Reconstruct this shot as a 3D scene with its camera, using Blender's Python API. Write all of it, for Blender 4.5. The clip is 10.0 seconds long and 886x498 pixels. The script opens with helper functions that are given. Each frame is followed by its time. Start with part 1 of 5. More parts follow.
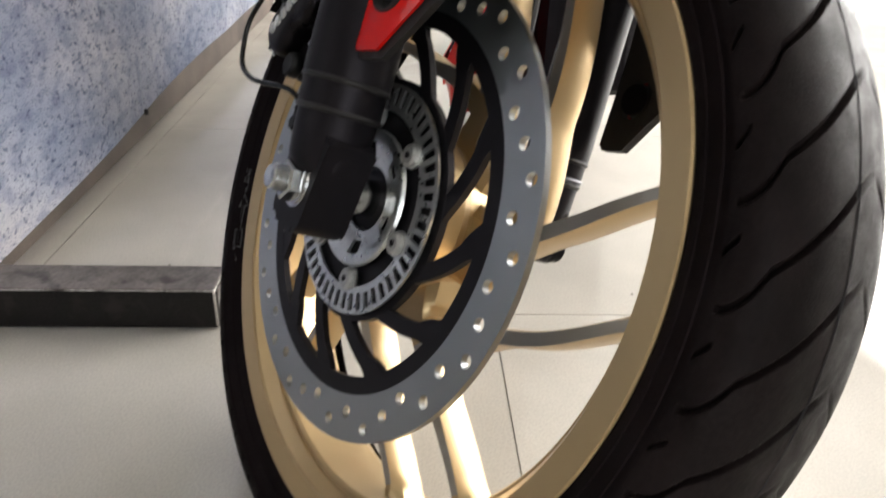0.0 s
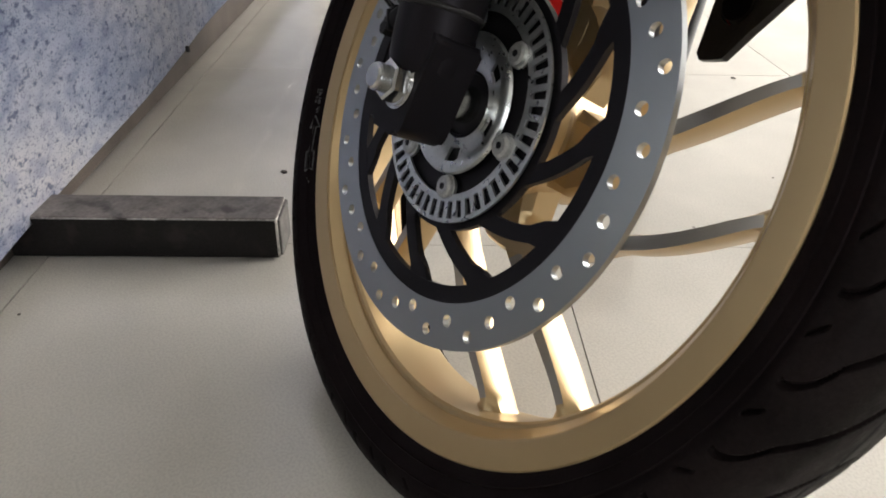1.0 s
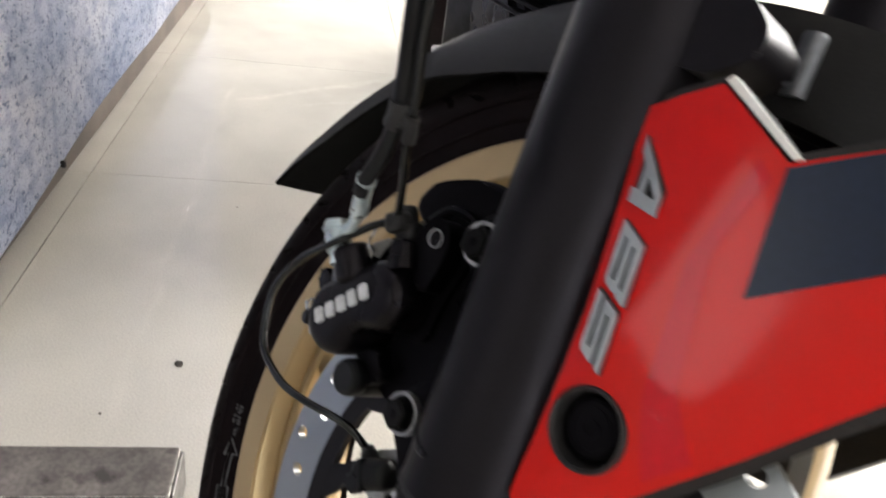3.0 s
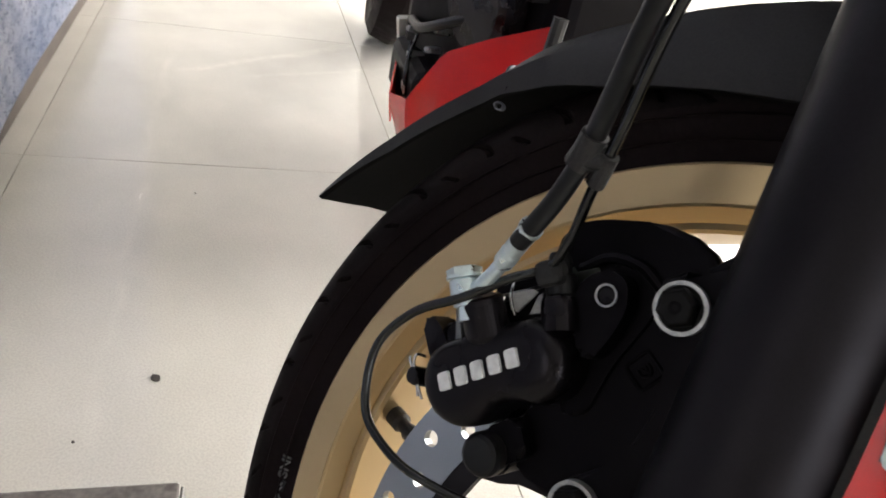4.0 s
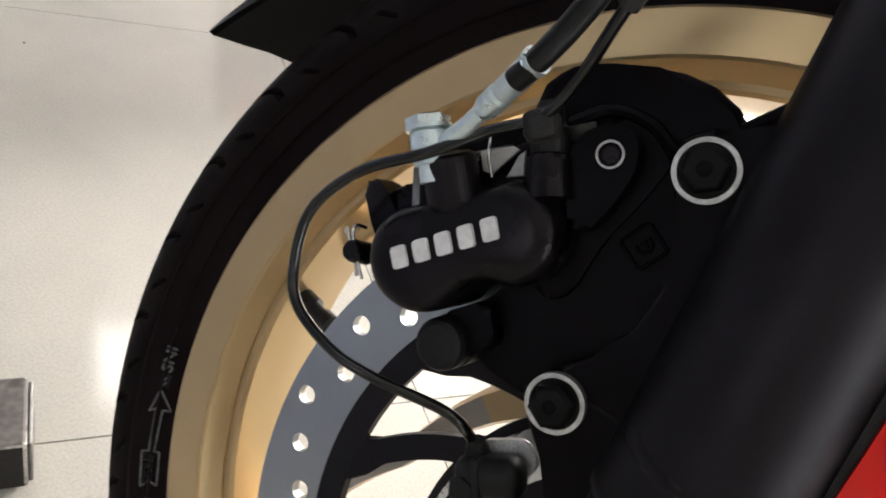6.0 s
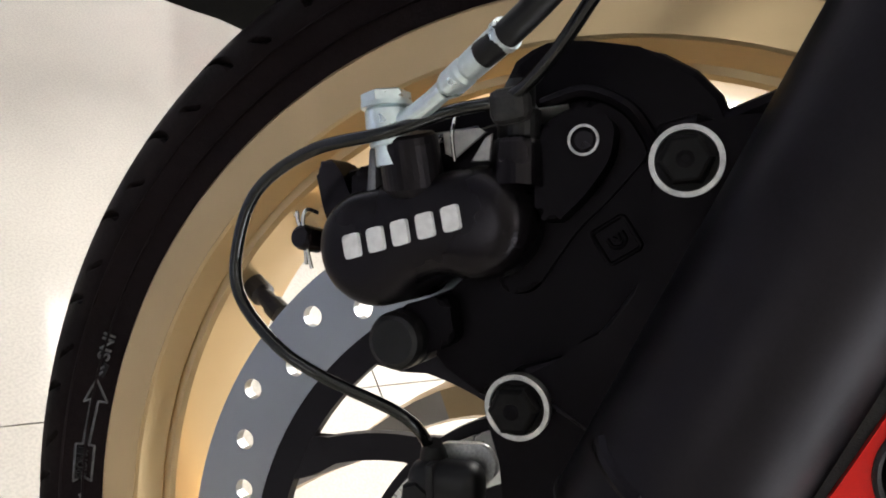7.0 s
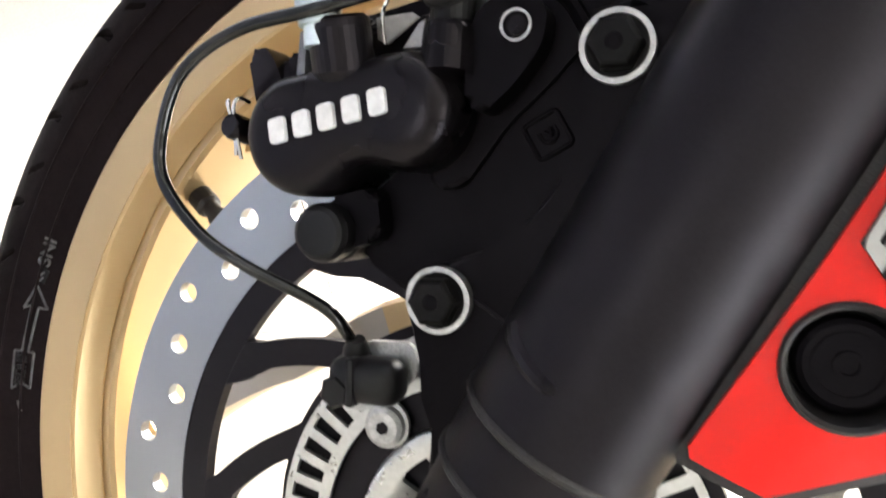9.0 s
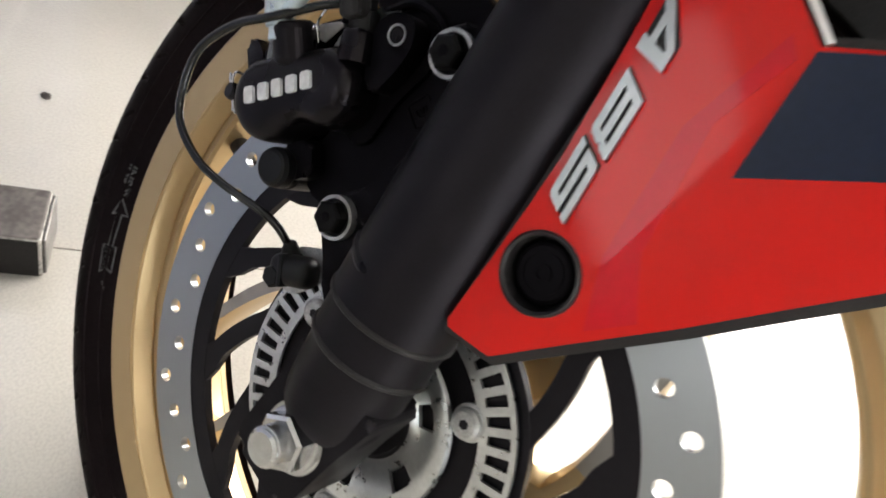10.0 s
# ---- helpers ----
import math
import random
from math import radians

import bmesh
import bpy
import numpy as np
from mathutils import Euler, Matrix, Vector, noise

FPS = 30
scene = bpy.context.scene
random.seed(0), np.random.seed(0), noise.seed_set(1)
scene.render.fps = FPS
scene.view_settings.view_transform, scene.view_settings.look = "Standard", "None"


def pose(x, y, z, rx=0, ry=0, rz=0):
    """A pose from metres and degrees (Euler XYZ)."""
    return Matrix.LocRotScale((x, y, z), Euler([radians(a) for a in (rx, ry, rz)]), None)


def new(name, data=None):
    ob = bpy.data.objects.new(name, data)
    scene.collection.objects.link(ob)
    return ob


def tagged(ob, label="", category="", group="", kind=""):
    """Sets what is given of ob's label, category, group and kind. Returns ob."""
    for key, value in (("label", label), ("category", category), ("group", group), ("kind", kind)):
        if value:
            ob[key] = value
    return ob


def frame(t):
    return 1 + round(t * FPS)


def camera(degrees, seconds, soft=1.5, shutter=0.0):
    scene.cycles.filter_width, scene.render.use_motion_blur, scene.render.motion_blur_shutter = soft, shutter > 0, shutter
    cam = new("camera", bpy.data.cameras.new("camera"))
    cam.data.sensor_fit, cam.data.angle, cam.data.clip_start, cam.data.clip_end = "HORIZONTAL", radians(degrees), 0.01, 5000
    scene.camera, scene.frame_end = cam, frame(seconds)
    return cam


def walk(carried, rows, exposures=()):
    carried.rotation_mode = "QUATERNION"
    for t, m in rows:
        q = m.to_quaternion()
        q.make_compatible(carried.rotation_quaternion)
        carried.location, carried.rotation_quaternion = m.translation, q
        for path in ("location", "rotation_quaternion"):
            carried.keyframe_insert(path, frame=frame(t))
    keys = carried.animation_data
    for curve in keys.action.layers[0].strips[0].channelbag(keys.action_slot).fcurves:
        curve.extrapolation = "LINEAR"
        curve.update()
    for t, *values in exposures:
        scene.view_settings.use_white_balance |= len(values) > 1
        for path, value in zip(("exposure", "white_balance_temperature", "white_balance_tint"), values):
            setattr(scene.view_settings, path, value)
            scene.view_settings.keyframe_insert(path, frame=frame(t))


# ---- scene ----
from mathutils.geometry import tessellate_polygon

cam = camera(62.43, 10.0, soft=1.8, shutter=0.4)
# seconds, then the eye in metres and the turn in degrees
PATH = [
    (0.0, 0.4100, -0.2601, 0.4865, 62.671, -1.657, 57.938),
    (0.5, 0.4043, -0.2991, 0.4580, 60.348, -1.557, 58.330),
    (1.0, 0.3849, -0.3092, 0.4505, 59.317, -1.113, 58.986),
    (1.5, 0.3516, -0.3074, 0.5254, 59.385, -3.670, 59.108),
    (2.0, 0.3111, -0.2543, 0.5890, 55.725, -6.661, 60.527),
    (2.5, 0.2230, -0.2119, 0.5876, 58.451, -9.434, 56.719),
    (3.0, 0.1287, -0.2215, 0.5987, 59.614, -7.773, 53.080),
    (3.2, 0.0998, -0.2336, 0.5964, 59.995, -8.865, 52.909),
    (4.3, -0.0087, -0.2512, 0.5752, 56.813, -11.102, 45.430),
    (4.5, -0.0165, -0.2502, 0.5675, 56.270, -11.829, 45.047),
    (5.0, -0.0329, -0.2485, 0.5530, 53.574, -13.560, 41.931),
    (5.5, -0.0367, -0.2428, 0.5410, 50.906, -15.970, 40.208),
    (6.0, -0.0390, -0.2381, 0.5324, 51.047, -18.267, 38.461),
    (6.2, -0.0406, -0.2322, 0.5283, 50.861, -19.465, 37.780),
    (7.3, -0.0465, -0.2198, 0.5205, 49.744, -21.361, 36.586),
    (7.5, -0.0452, -0.2180, 0.5162, 49.721, -21.920, 36.220),
    (8.0, -0.0446, -0.2153, 0.5090, 49.459, -22.379, 35.344),
    (8.5, -0.0367, -0.2125, 0.5083, 49.879, -22.900, 36.228),
    (9.0, -0.0178, -0.2152, 0.5111, 47.266, -23.264, 38.069),
    (9.5, 0.0259, -0.2248, 0.5339, 43.871, -22.022, 42.901),
    (10.0, 0.0877, -0.2303, 0.5942, 42.047, -20.748, 50.830),
]
EXPOSURE = [(0.0, -0.34), (1.0, -0.68), (1.5, -0.74), (2.0, -0.5), (2.5, -0.02), (3.0, 0.12), (4.5, 0.07), (6.0, 0.16), (7.5, 0.67), (8.0, 1.04), (9.0, 1.37), (9.5, 1.26), (10.0, 0.32)]
walk(cam, [(t, pose(x, y, z, rx, ry, rz)) for t, x, y, z, rx, ry, rz in PATH], EXPOSURE)

# the showroom's grid of tiles, panels and walls lies turned by 30 degrees to the wheel
U, V = Vector((0.5, 0.866, 0)), Vector((0.866, -0.5, 0))
GRID = Matrix(((V.x, U.x, 0, 0), (V.y, U.y, 0, 0), (0, 0, 1, 0), (0, 0, 0, 1)))
CEIL = 3.0
PANELS = [(-2.80, 0.26), (-2.80, 2.06), (-1.0, 2.06), (0.8, 2.06), (2.6, 2.06), (2.6, 0.26)]
LAMP_WATTS = 2.6
WINDOW_WATTS = 440.0

world = bpy.data.worlds.new("showroom_air")
scene.world = world
world.use_nodes = True
world.node_tree.nodes["Background"].inputs[0].default_value = (0.9, 0.95, 1.0, 1)
world.node_tree.nodes["Background"].inputs[1].default_value = 0.05
for pv, pu in PANELS:
    lamp = bpy.data.lights.new("panel_lamp", "AREA")
    lamp.shape, lamp.size, lamp.energy, lamp.color = "SQUARE", 0.56, LAMP_WATTS, (1.0, 0.97, 0.945)
    lob = new("panel_lamp", lamp)
    lob.matrix_world = GRID @ Matrix.Translation((pv, pu, CEIL - 0.035))
# daylight lamp in an unseen opening added to the north wall
day = bpy.data.lights.new("added_north_daylight", "AREA")
day.shape, day.size, day.size_y, day.energy, day.color = "RECTANGLE", 4.0, 2.4, WINDOW_WATTS, (1.0, 0.970, 0.935)
new("added_north_daylight", day).matrix_world = GRID @ pose(-2.60, 3.52, 1.45, -90, 0, 0)


# ---- materials ----
def material(name, colour, rough=0.5, metal=0.0, coat=0.0, grain=0.0, grain_size=400.0, stain=0.0, stain_size=12.0, bump=0.0, bump_size=600.0, spec=0.5, rough_var=0.0, second=None, second_amount=0.0):
    """A painted, cast or worn surface: base colour, fine grain, broad stains, relief and uneven gloss."""
    mat = bpy.data.materials.new(name)
    mat.use_nodes = True
    nt = mat.node_tree
    n, l = nt.nodes, nt.links
    b = n["Principled BSDF"]
    b.inputs["Base Color"].default_value = (*colour, 1)
    b.inputs["Roughness"].default_value = rough
    b.inputs["Metallic"].default_value = metal
    b.inputs["Coat Weight"].default_value = coat
    b.inputs["Coat Roughness"].default_value = 0.05
    b.inputs["Specular IOR Level"].default_value = spec
    co = n.new("ShaderNodeTexCoord").outputs["Object"]

    def tex(size, detail=4.0):
        t = n.new("ShaderNodeTexNoise")
        t.inputs["Scale"].default_value, t.inputs["Detail"].default_value = size, detail
        l.new(co, t.inputs["Vector"])
        return t.outputs["Fac"]

    def ramp(fac, lo, hi, a=0.35, z=0.65):
        m = n.new("ShaderNodeMapRange")
        m.inputs["From Min"].default_value, m.inputs["From Max"].default_value = a, z
        m.inputs["To Min"].default_value, m.inputs["To Max"].default_value = lo, hi
        l.new(fac, m.inputs["Value"])
        return m.outputs["Result"]

    if grain or stain:
        value = None
        for amount, size in ((grain, grain_size), (stain, stain_size)):
            if amount:
                r = ramp(tex(size), 1 - amount, 1 + amount)
                if value is None:
                    value = r
                else:
                    mul = n.new("ShaderNodeMath")
                    mul.operation = "MULTIPLY"
                    l.new(value, mul.inputs[0]), l.new(r, mul.inputs[1])
                    value = mul.outputs[0]
        mix = n.new("ShaderNodeVectorMath")
        mix.operation = "SCALE"
        mix.inputs[0].default_value = colour
        l.new(value, mix.inputs["Scale"])
        out = mix.outputs[0]
        if second:
            two = n.new("ShaderNodeMix")
            two.data_type = "RGBA"
            l.new(ramp(tex(stain_size * 1.7, 8.0), 0, 1, 0.62 - second_amount, 0.66 - second_amount + 0.06), two.inputs["Factor"])
            l.new(out, two.inputs[6])
            two.inputs[7].default_value = (*second, 1)
            out = two.outputs[2]
        l.new(out, b.inputs["Base Color"])
    if rough_var:
        l.new(ramp(tex(stain_size * 3.1), rough - rough_var, rough + rough_var), b.inputs["Roughness"])
    if bump:
        bn = n.new("ShaderNodeBump")
        bn.inputs["Strength"].default_value, bn.inputs["Distance"].default_value = bump, 0.001
        l.new(tex(bump_size), bn.inputs["Height"])
        l.new(bn.outputs[0], b.inputs["Normal"])
    return mat


RUBBER = material("tyre_rubber", (0.0080, 0.0052, 0.0052), 0.54, grain=0.2, stain=0.25, bump=0.25, bump_size=900, rough_var=0.08, spec=0.065)
# tread set slightly paler than the side wall
TREAD = material("paler_tyre_tread", (0.0098, 0.0070, 0.0070), 0.52, grain=0.2, stain=0.3, stain_size=25, bump=0.25, bump_size=900, rough_var=0.08, spec=0.05)
PRINT = material("tyre_lettering", (0.10, 0.10, 0.10), 0.6, grain=0.2, stain=0.3, stain_size=200)
GOLD = material("gold_painted_alloy", (0.538, 0.394, 0.212), 0.32, metal=0.65, stain=0.04, stain_size=9)
SPOKE_FACE = material("machined_spoke_face", (0.40, 0.375, 0.34), 0.36, metal=0.75, stain=0.05, stain_size=20)
STEEL = material("ground_disc_steel", (0.385, 0.392, 0.402), 0.28, metal=0.95, stain=0.03, stain_size=12)
ZINC = material("zinc_plated_steel", (0.62, 0.63, 0.62), 0.30, metal=0.95, grain=0.05, stain=0.05, stain_size=60, rough_var=0.03)
BARE = material("bare_worn_alloy", (0.46, 0.46, 0.45), 0.42, metal=0.8, grain=0.15, grain_size=900, stain=0.15, stain_size=120, bump=0.1, bump_size=1200)
CHROME = material("bright_plated_steel", (0.60, 0.60, 0.60), 0.18, metal=1.0, grain=0.04, stain=0.08, stain_size=80, rough_var=0.05)
FITTING = material("pale_plated_hose_fitting", (0.63, 0.72, 0.74), 0.32, metal=0.8, grain=0.05, stain=0.08, stain_size=70, rough_var=0.05)
BLACK_PAINT = material("satin_black_painted_alloy", (0.0034, 0.0029, 0.0034), 0.29, spec=0.19, grain=0.12, grain_size=900, stain=0.12, bump=0.05, bump_size=900, rough_var=0.05)
FORK_PAINT = material("satin_grey_black_fork_paint", (0.0075, 0.0067, 0.0080), 0.42, spec=0.14, grain=0.12, grain_size=900, stain=0.10, bump=0.05, bump_size=900, rough_var=0.05)
BLACK_CARRIER = material("black_anodised_carrier", (0.0055, 0.0052, 0.0062), 0.45, spec=0.2, grain=0.1, stain=0.1, bump=0.04)
BLACK_CAST = material("black_cast_alloy", (0.0024, 0.0021, 0.0026), 0.42, spec=0.070, grain=0.2, grain_size=700, stain=0.15, bump=0.06, bump_size=1400, rough_var=0.06)
BLACK_PLASTIC = material("textured_black_plastic", (0.017, 0.0155, 0.0155), 0.46, spec=0.30, grain=0.2, grain_size=900, stain=0.1, bump=0.25, bump_size=1500)
HOSE_RUBBER = material("black_hose_rubber", (0.0050, 0.0047, 0.0052), 0.42, spec=0.24, grain=0.15, stain=0.1, bump=0.05)
CABLE = material("glossy_black_cable", (0.004, 0.004, 0.004), 0.13, spec=0.45, grain=0.1, stain=0.1)
RED = material("gloss_red_paint", (0.60, 0.0050, 0.0022), 0.5, spec=0.10, coat=0.65, grain=0.03, grain_size=2500, stain=0.03, rough_var=0.03)
RED_PALE = material("magenta_red_stripe", (0.54, 0.0045, 0.013), 0.5, spec=0.10, coat=0.65, grain=0.03, stain=0.03)
STUD = material("grey_phosphated_steel", (0.16, 0.165, 0.18), 0.42, metal=0.6, grain=0.1, stain=0.1)
SPRING = material("dull_spring_steel", (0.40, 0.385, 0.36), 0.40, metal=0.8, grain=0.1, stain=0.15, stain_size=90, rough_var=0.06)
BOLT = material("oiled_black_bolt", (0.0060, 0.0055, 0.0056), 0.46, spec=0.10, grain=0.2, stain=0.2, stain_size=150, bump=0.08, bump_size=900)
NAVY = material("dark_navy_vinyl", (0.006, 0.012, 0.030), 0.28, spec=0.36, grain=0.1, stain=0.15)
SILVER_LETTER = material("silver_letters", (0.38, 0.39, 0.39), 0.30, metal=0.9, grain=0.05, stain=0.1, stain_size=80)
WHITE_PRINT = material("white_paint_print", (0.62, 0.62, 0.62), 0.5, grain=0.05, stain=0.06, stain_size=200)
PALE_EDGE = material("pale_edge_plastic", (0.75, 0.73, 0.70), 0.4, grain=0.04, stain=0.05)
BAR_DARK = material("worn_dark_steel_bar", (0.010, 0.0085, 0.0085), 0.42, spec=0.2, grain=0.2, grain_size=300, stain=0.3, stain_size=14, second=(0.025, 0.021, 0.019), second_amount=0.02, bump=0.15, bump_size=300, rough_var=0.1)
# worn top of the same bar, overhead light put into the paler colour
BAR_TOP = material("top_lit_worn_steel", (0.135, 0.118, 0.108), 0.42, metal=0.2, grain=0.2, grain_size=200, stain=0.35, stain_size=18, second=(0.05, 0.042, 0.040), second_amount=0.05, bump=0.1, bump_size=300, rough_var=0.1)
WALL = material("matt_wall_paint", (0.42, 0.41, 0.39), 0.8, grain=0.03, stain=0.05, stain_size=2, bump=0.1, bump_size=150)
CEILING_MAT = material("ceiling_board", (0.62, 0.62, 0.60), 0.85, grain=0.04, stain=0.03, stain_size=2, bump=0.2, bump_size=200)
GROUT = material("grey_grout", (0.30, 0.275, 0.24), 0.8, grain=0.2, stain=0.2)
DIRT = material("dark_floor_dirt", (0.05, 0.04, 0.035), 0.8, grain=0.3, stain=0.3)

BANNER = bpy.data.materials.new("mottled_blue_grey_print")
BANNER.use_nodes = True
_n, _l = BANNER.node_tree.nodes, BANNER.node_tree.links
_b = _n["Principled BSDF"]
_b.inputs["Roughness"].default_value = 0.55
_co = _n.new("ShaderNodeTexCoord").outputs["Object"]
_last = None
for _scale, _lo, _hi, _pos in ((6.0, (0.42, 0.46, 0.56), (0.74, 0.74, 0.76), (0.36, 0.64)), (45.0, (0.66, 0.69, 0.80), (1.0, 1.0, 1.0), (0.38, 0.54)), (150.0, (0.30, 0.34, 0.46), (1.0, 1.0, 1.0), (0.33, 0.43)), (420.0, (0.60, 0.62, 0.70), (1.0, 1.0, 1.0), (0.35, 0.48)), (2.5, (0.84, 0.88, 0.97), (1.0, 0.96, 0.96), (0.4, 0.6))):
    _t = _n.new("ShaderNodeTexNoise")
    _t.inputs["Scale"].default_value, _t.inputs["Detail"].default_value = _scale, 7.0
    _map = _n.new("ShaderNodeMapping")
    _map.inputs["Scale"].default_value = (0.6, 1.0, 1.0)
    _l.new(_co, _map.inputs["Vector"]), _l.new(_map.outputs[0], _t.inputs["Vector"])
    _r = _n.new("ShaderNodeValToRGB")
    _r.color_ramp.elements[0].position, _r.color_ramp.elements[1].position = _pos
    _r.color_ramp.elements[0].color, _r.color_ramp.elements[1].color = (*_lo, 1), (*_hi, 1)
    _l.new(_t.outputs["Fac"], _r.inputs[0])
    if _last is None:
        _last = _r.outputs[0]
    else:
        _m = _n.new("ShaderNodeMix")
        _m.data_type, _m.blend_type = "RGBA", "MULTIPLY"
        _m.inputs["Factor"].default_value = 1.0
        _l.new(_last, _m.inputs[6]), _l.new(_r.outputs[0], _m.inputs[7])
        _last = _m.outputs[2]
_l.new(_last, _b.inputs["Base Color"])

TILE = bpy.data.materials.new("polished_cream_tile")
TILE.use_nodes = True
_n, _l = TILE.node_tree.nodes, TILE.node_tree.links
_b = _n["Principled BSDF"]
_b.inputs["Specular IOR Level"].default_value = 0.7
_at = _n.new("ShaderNodeNewGeometry").outputs["Position"]


def _noise(size, turn, detail=5.0):
    """Noise over the floor, stretched along one way."""
    m = _n.new("ShaderNodeMapping")
    m.inputs["Scale"].default_value, m.inputs["Rotation"].default_value = (*size, 1.0), (0, 0, radians(turn))
    _l.new(_at, m.inputs["Vector"])
    t = _n.new("ShaderNodeTexNoise")
    t.inputs["Scale"].default_value, t.inputs["Detail"].default_value = 1.0, detail
    _l.new(m.outputs[0], t.inputs["Vector"])
    return t.outputs["Fac"]


def _range(fac, a, z, lo, hi):
    m = _n.new("ShaderNodeMapRange")
    for key, value in (("From Min", a), ("From Max", z), ("To Min", lo), ("To Max", hi)):
        m.inputs[key].default_value = value
    _l.new(fac, m.inputs["Value"])
    return m.outputs["Result"]


def _math(op, p, q):
    m = _n.new("ShaderNodeMath")
    m.operation = op
    _l.new(p, m.inputs[0]), _l.new(q, m.inputs[1])
    return m.outputs[0]


# mop streaks and smears change the gloss, soft clouds and fine flecks the colour
_rough = _math("ADD", _range(_noise((1.2, 6.0), -62), 0.35, 0.70, 0.07, 0.19), _range(_noise((9.0, 3.0), -40), 0.55, 0.75, 0.0, 0.10))
_tone = _math("MULTIPLY", _range(_noise((4.0, 4.0), 0), 0.3, 0.7, 0.86, 1.06), _range(_noise((1.3, 7.0), -62), 0.35, 0.75, 1.01, 0.96))
_tone = _math("MULTIPLY", _tone, _range(_noise((420.0, 420.0), 0, 3.0), 0.36, 0.60, 0.91, 1.035))


def _streak(point, way, width, lo, hi, breaks):
    """A smear along a line on the floor, broken up by noise; way is a unit vector, lo and hi end it."""
    off = _n.new("ShaderNodeVectorMath")
    off.operation = "SUBTRACT"
    off.inputs[1].default_value = point
    _l.new(_at, off.inputs[0])
    dots = []
    for axis in ((-way[1], way[0], 0), (way[0], way[1], 0)):
        d = _n.new("ShaderNodeVectorMath")
        d.operation = "DOT_PRODUCT"
        d.inputs[1].default_value = axis
        _l.new(off.outputs[0], d.inputs[0])
        dots.append(d.outputs["Value"])
    wave = _range(_noise((6.0, 6.0), 0, 3.0), 0.3, 0.7, -0.012, 0.012)
    across = _n.new("ShaderNodeMath")
    across.operation = "ABSOLUTE"
    _l.new(_math("ADD", dots[0], wave), across.inputs[0])
    side = _range(across.outputs[0], 0.0, width, 1.0, 0.0)
    ends = _math("MULTIPLY", _range(dots[1], lo, lo + 0.08, 0.0, 1.0), _range(dots[1], hi - 0.08, hi, 1.0, 0.0))
    return _math("MULTIPLY", _math("MULTIPLY", side, ends), _range(_noise((breaks, breaks), 0, 5.0), 0.40, 0.58, 0.15, 1.0))


# a dry scuff and pale broken marks across the tiles
for _point, _way, _width, _lo, _hi, _breaks, _gain in (((-0.848, 0.102, 0), (0.868, -0.496, 0), 0.010, -0.75, 0.42, 9.0, 0.08), ((-0.815, 0.108, 0), (0.868, -0.496, 0), 0.030, -0.7, 0.40, 5.0, -0.05), ((-1.385, 0.60, 0), (-0.12, 0.993, 0), 0.020, -0.20, 0.34, 30.0, 0.14), ((-1.28, 0.66, 0), (0.15, 0.989, 0), 0.012, -0.15, 0.25, 40.0, 0.10)):
    _mark = _streak(_point, _way, _width, _lo, _hi, _breaks)
    _tone = _math("MULTIPLY", _tone, _range(_mark, 0.0, 1.0, 1.0, 1.0 + _gain))
    _rough = _math("ADD", _rough, _range(_mark, 0.0, 1.0, 0.0, 0.12 if _gain > 0 else 0.05))
_l.new(_rough, _b.inputs["Roughness"])
_pale = _n.new("ShaderNodeVectorMath")
_pale.operation = "SCALE"
_pale.inputs[0].default_value = (0.560, 0.527, 0.468)
_l.new(_tone, _pale.inputs["Scale"])
_l.new(_pale.outputs[0], _b.inputs["Base Color"])
_bump = _n.new("ShaderNodeBump")
_bump.inputs["Strength"].default_value, _bump.inputs["Distance"].default_value = 0.15, 0.001
_l.new(_noise((16.0, 16.0), 0, 2.0), _bump.inputs["Height"])
_l.new(_bump.outputs[0], _b.inputs["Normal"])

GLOW = bpy.data.materials.new("lit_panel_diffuser")
GLOW.use_nodes = True
_g = GLOW.node_tree.nodes["Principled BSDF"]
_g.inputs["Base Color"].default_value = (0.8, 0.8, 0.8, 1)
_g.inputs["Emission Color"].default_value = (1.0, 0.965, 0.91, 1)
_g.inputs["Emission Strength"].default_value = 5.0


GLOW_DAY = bpy.data.materials.new("added_north_glow")
GLOW_DAY.use_nodes = True
_g = GLOW_DAY.node_tree.nodes["Principled BSDF"]
_g.inputs["Emission Color"].default_value = (1.0, 0.97, 0.94, 1)
_g.inputs["Emission Strength"].default_value = 6.0


GLOW_DULL = bpy.data.materials.new("added_side_glow")
GLOW_DULL.use_nodes = True
_g = GLOW_DULL.node_tree.nodes["Principled BSDF"]
_g.inputs["Emission Color"].default_value = (0.90, 0.96, 1.0, 1)
_g.inputs["Emission Strength"].default_value = 4.2


GLOW_DIM = bpy.data.materials.new("added_south_glow")
GLOW_DIM.use_nodes = True
_g = GLOW_DIM.node_tree.nodes["Principled BSDF"]
_g.inputs["Emission Color"].default_value = (0.94, 0.97, 1.0, 1)
_g.inputs["Emission Strength"].default_value = 1.6


# turned marks round the brake disc
_n, _l = STEEL.node_tree.nodes, STEEL.node_tree.links
_b = _n["Principled BSDF"]
_xyz = _n.new("ShaderNodeSeparateXYZ")
_l.new(_n.new("ShaderNodeTexCoord").outputs["Object"], _xyz.inputs[0])
_sq = _math("ADD", _math("MULTIPLY", _xyz.outputs[0], _xyz.outputs[0]), _math("MULTIPLY", _xyz.outputs[2], _xyz.outputs[2]))
_t = _n.new("ShaderNodeTexNoise")
_t.noise_dimensions = "1D"
_t.inputs["Scale"].default_value, _t.inputs["Detail"].default_value = 4200.0, 5.0
_l.new(_sq, _t.inputs["W"])
_l.new(_range(_t.outputs["Fac"], 0.3, 0.7, 0.31, 0.35), _b.inputs["Roughness"])
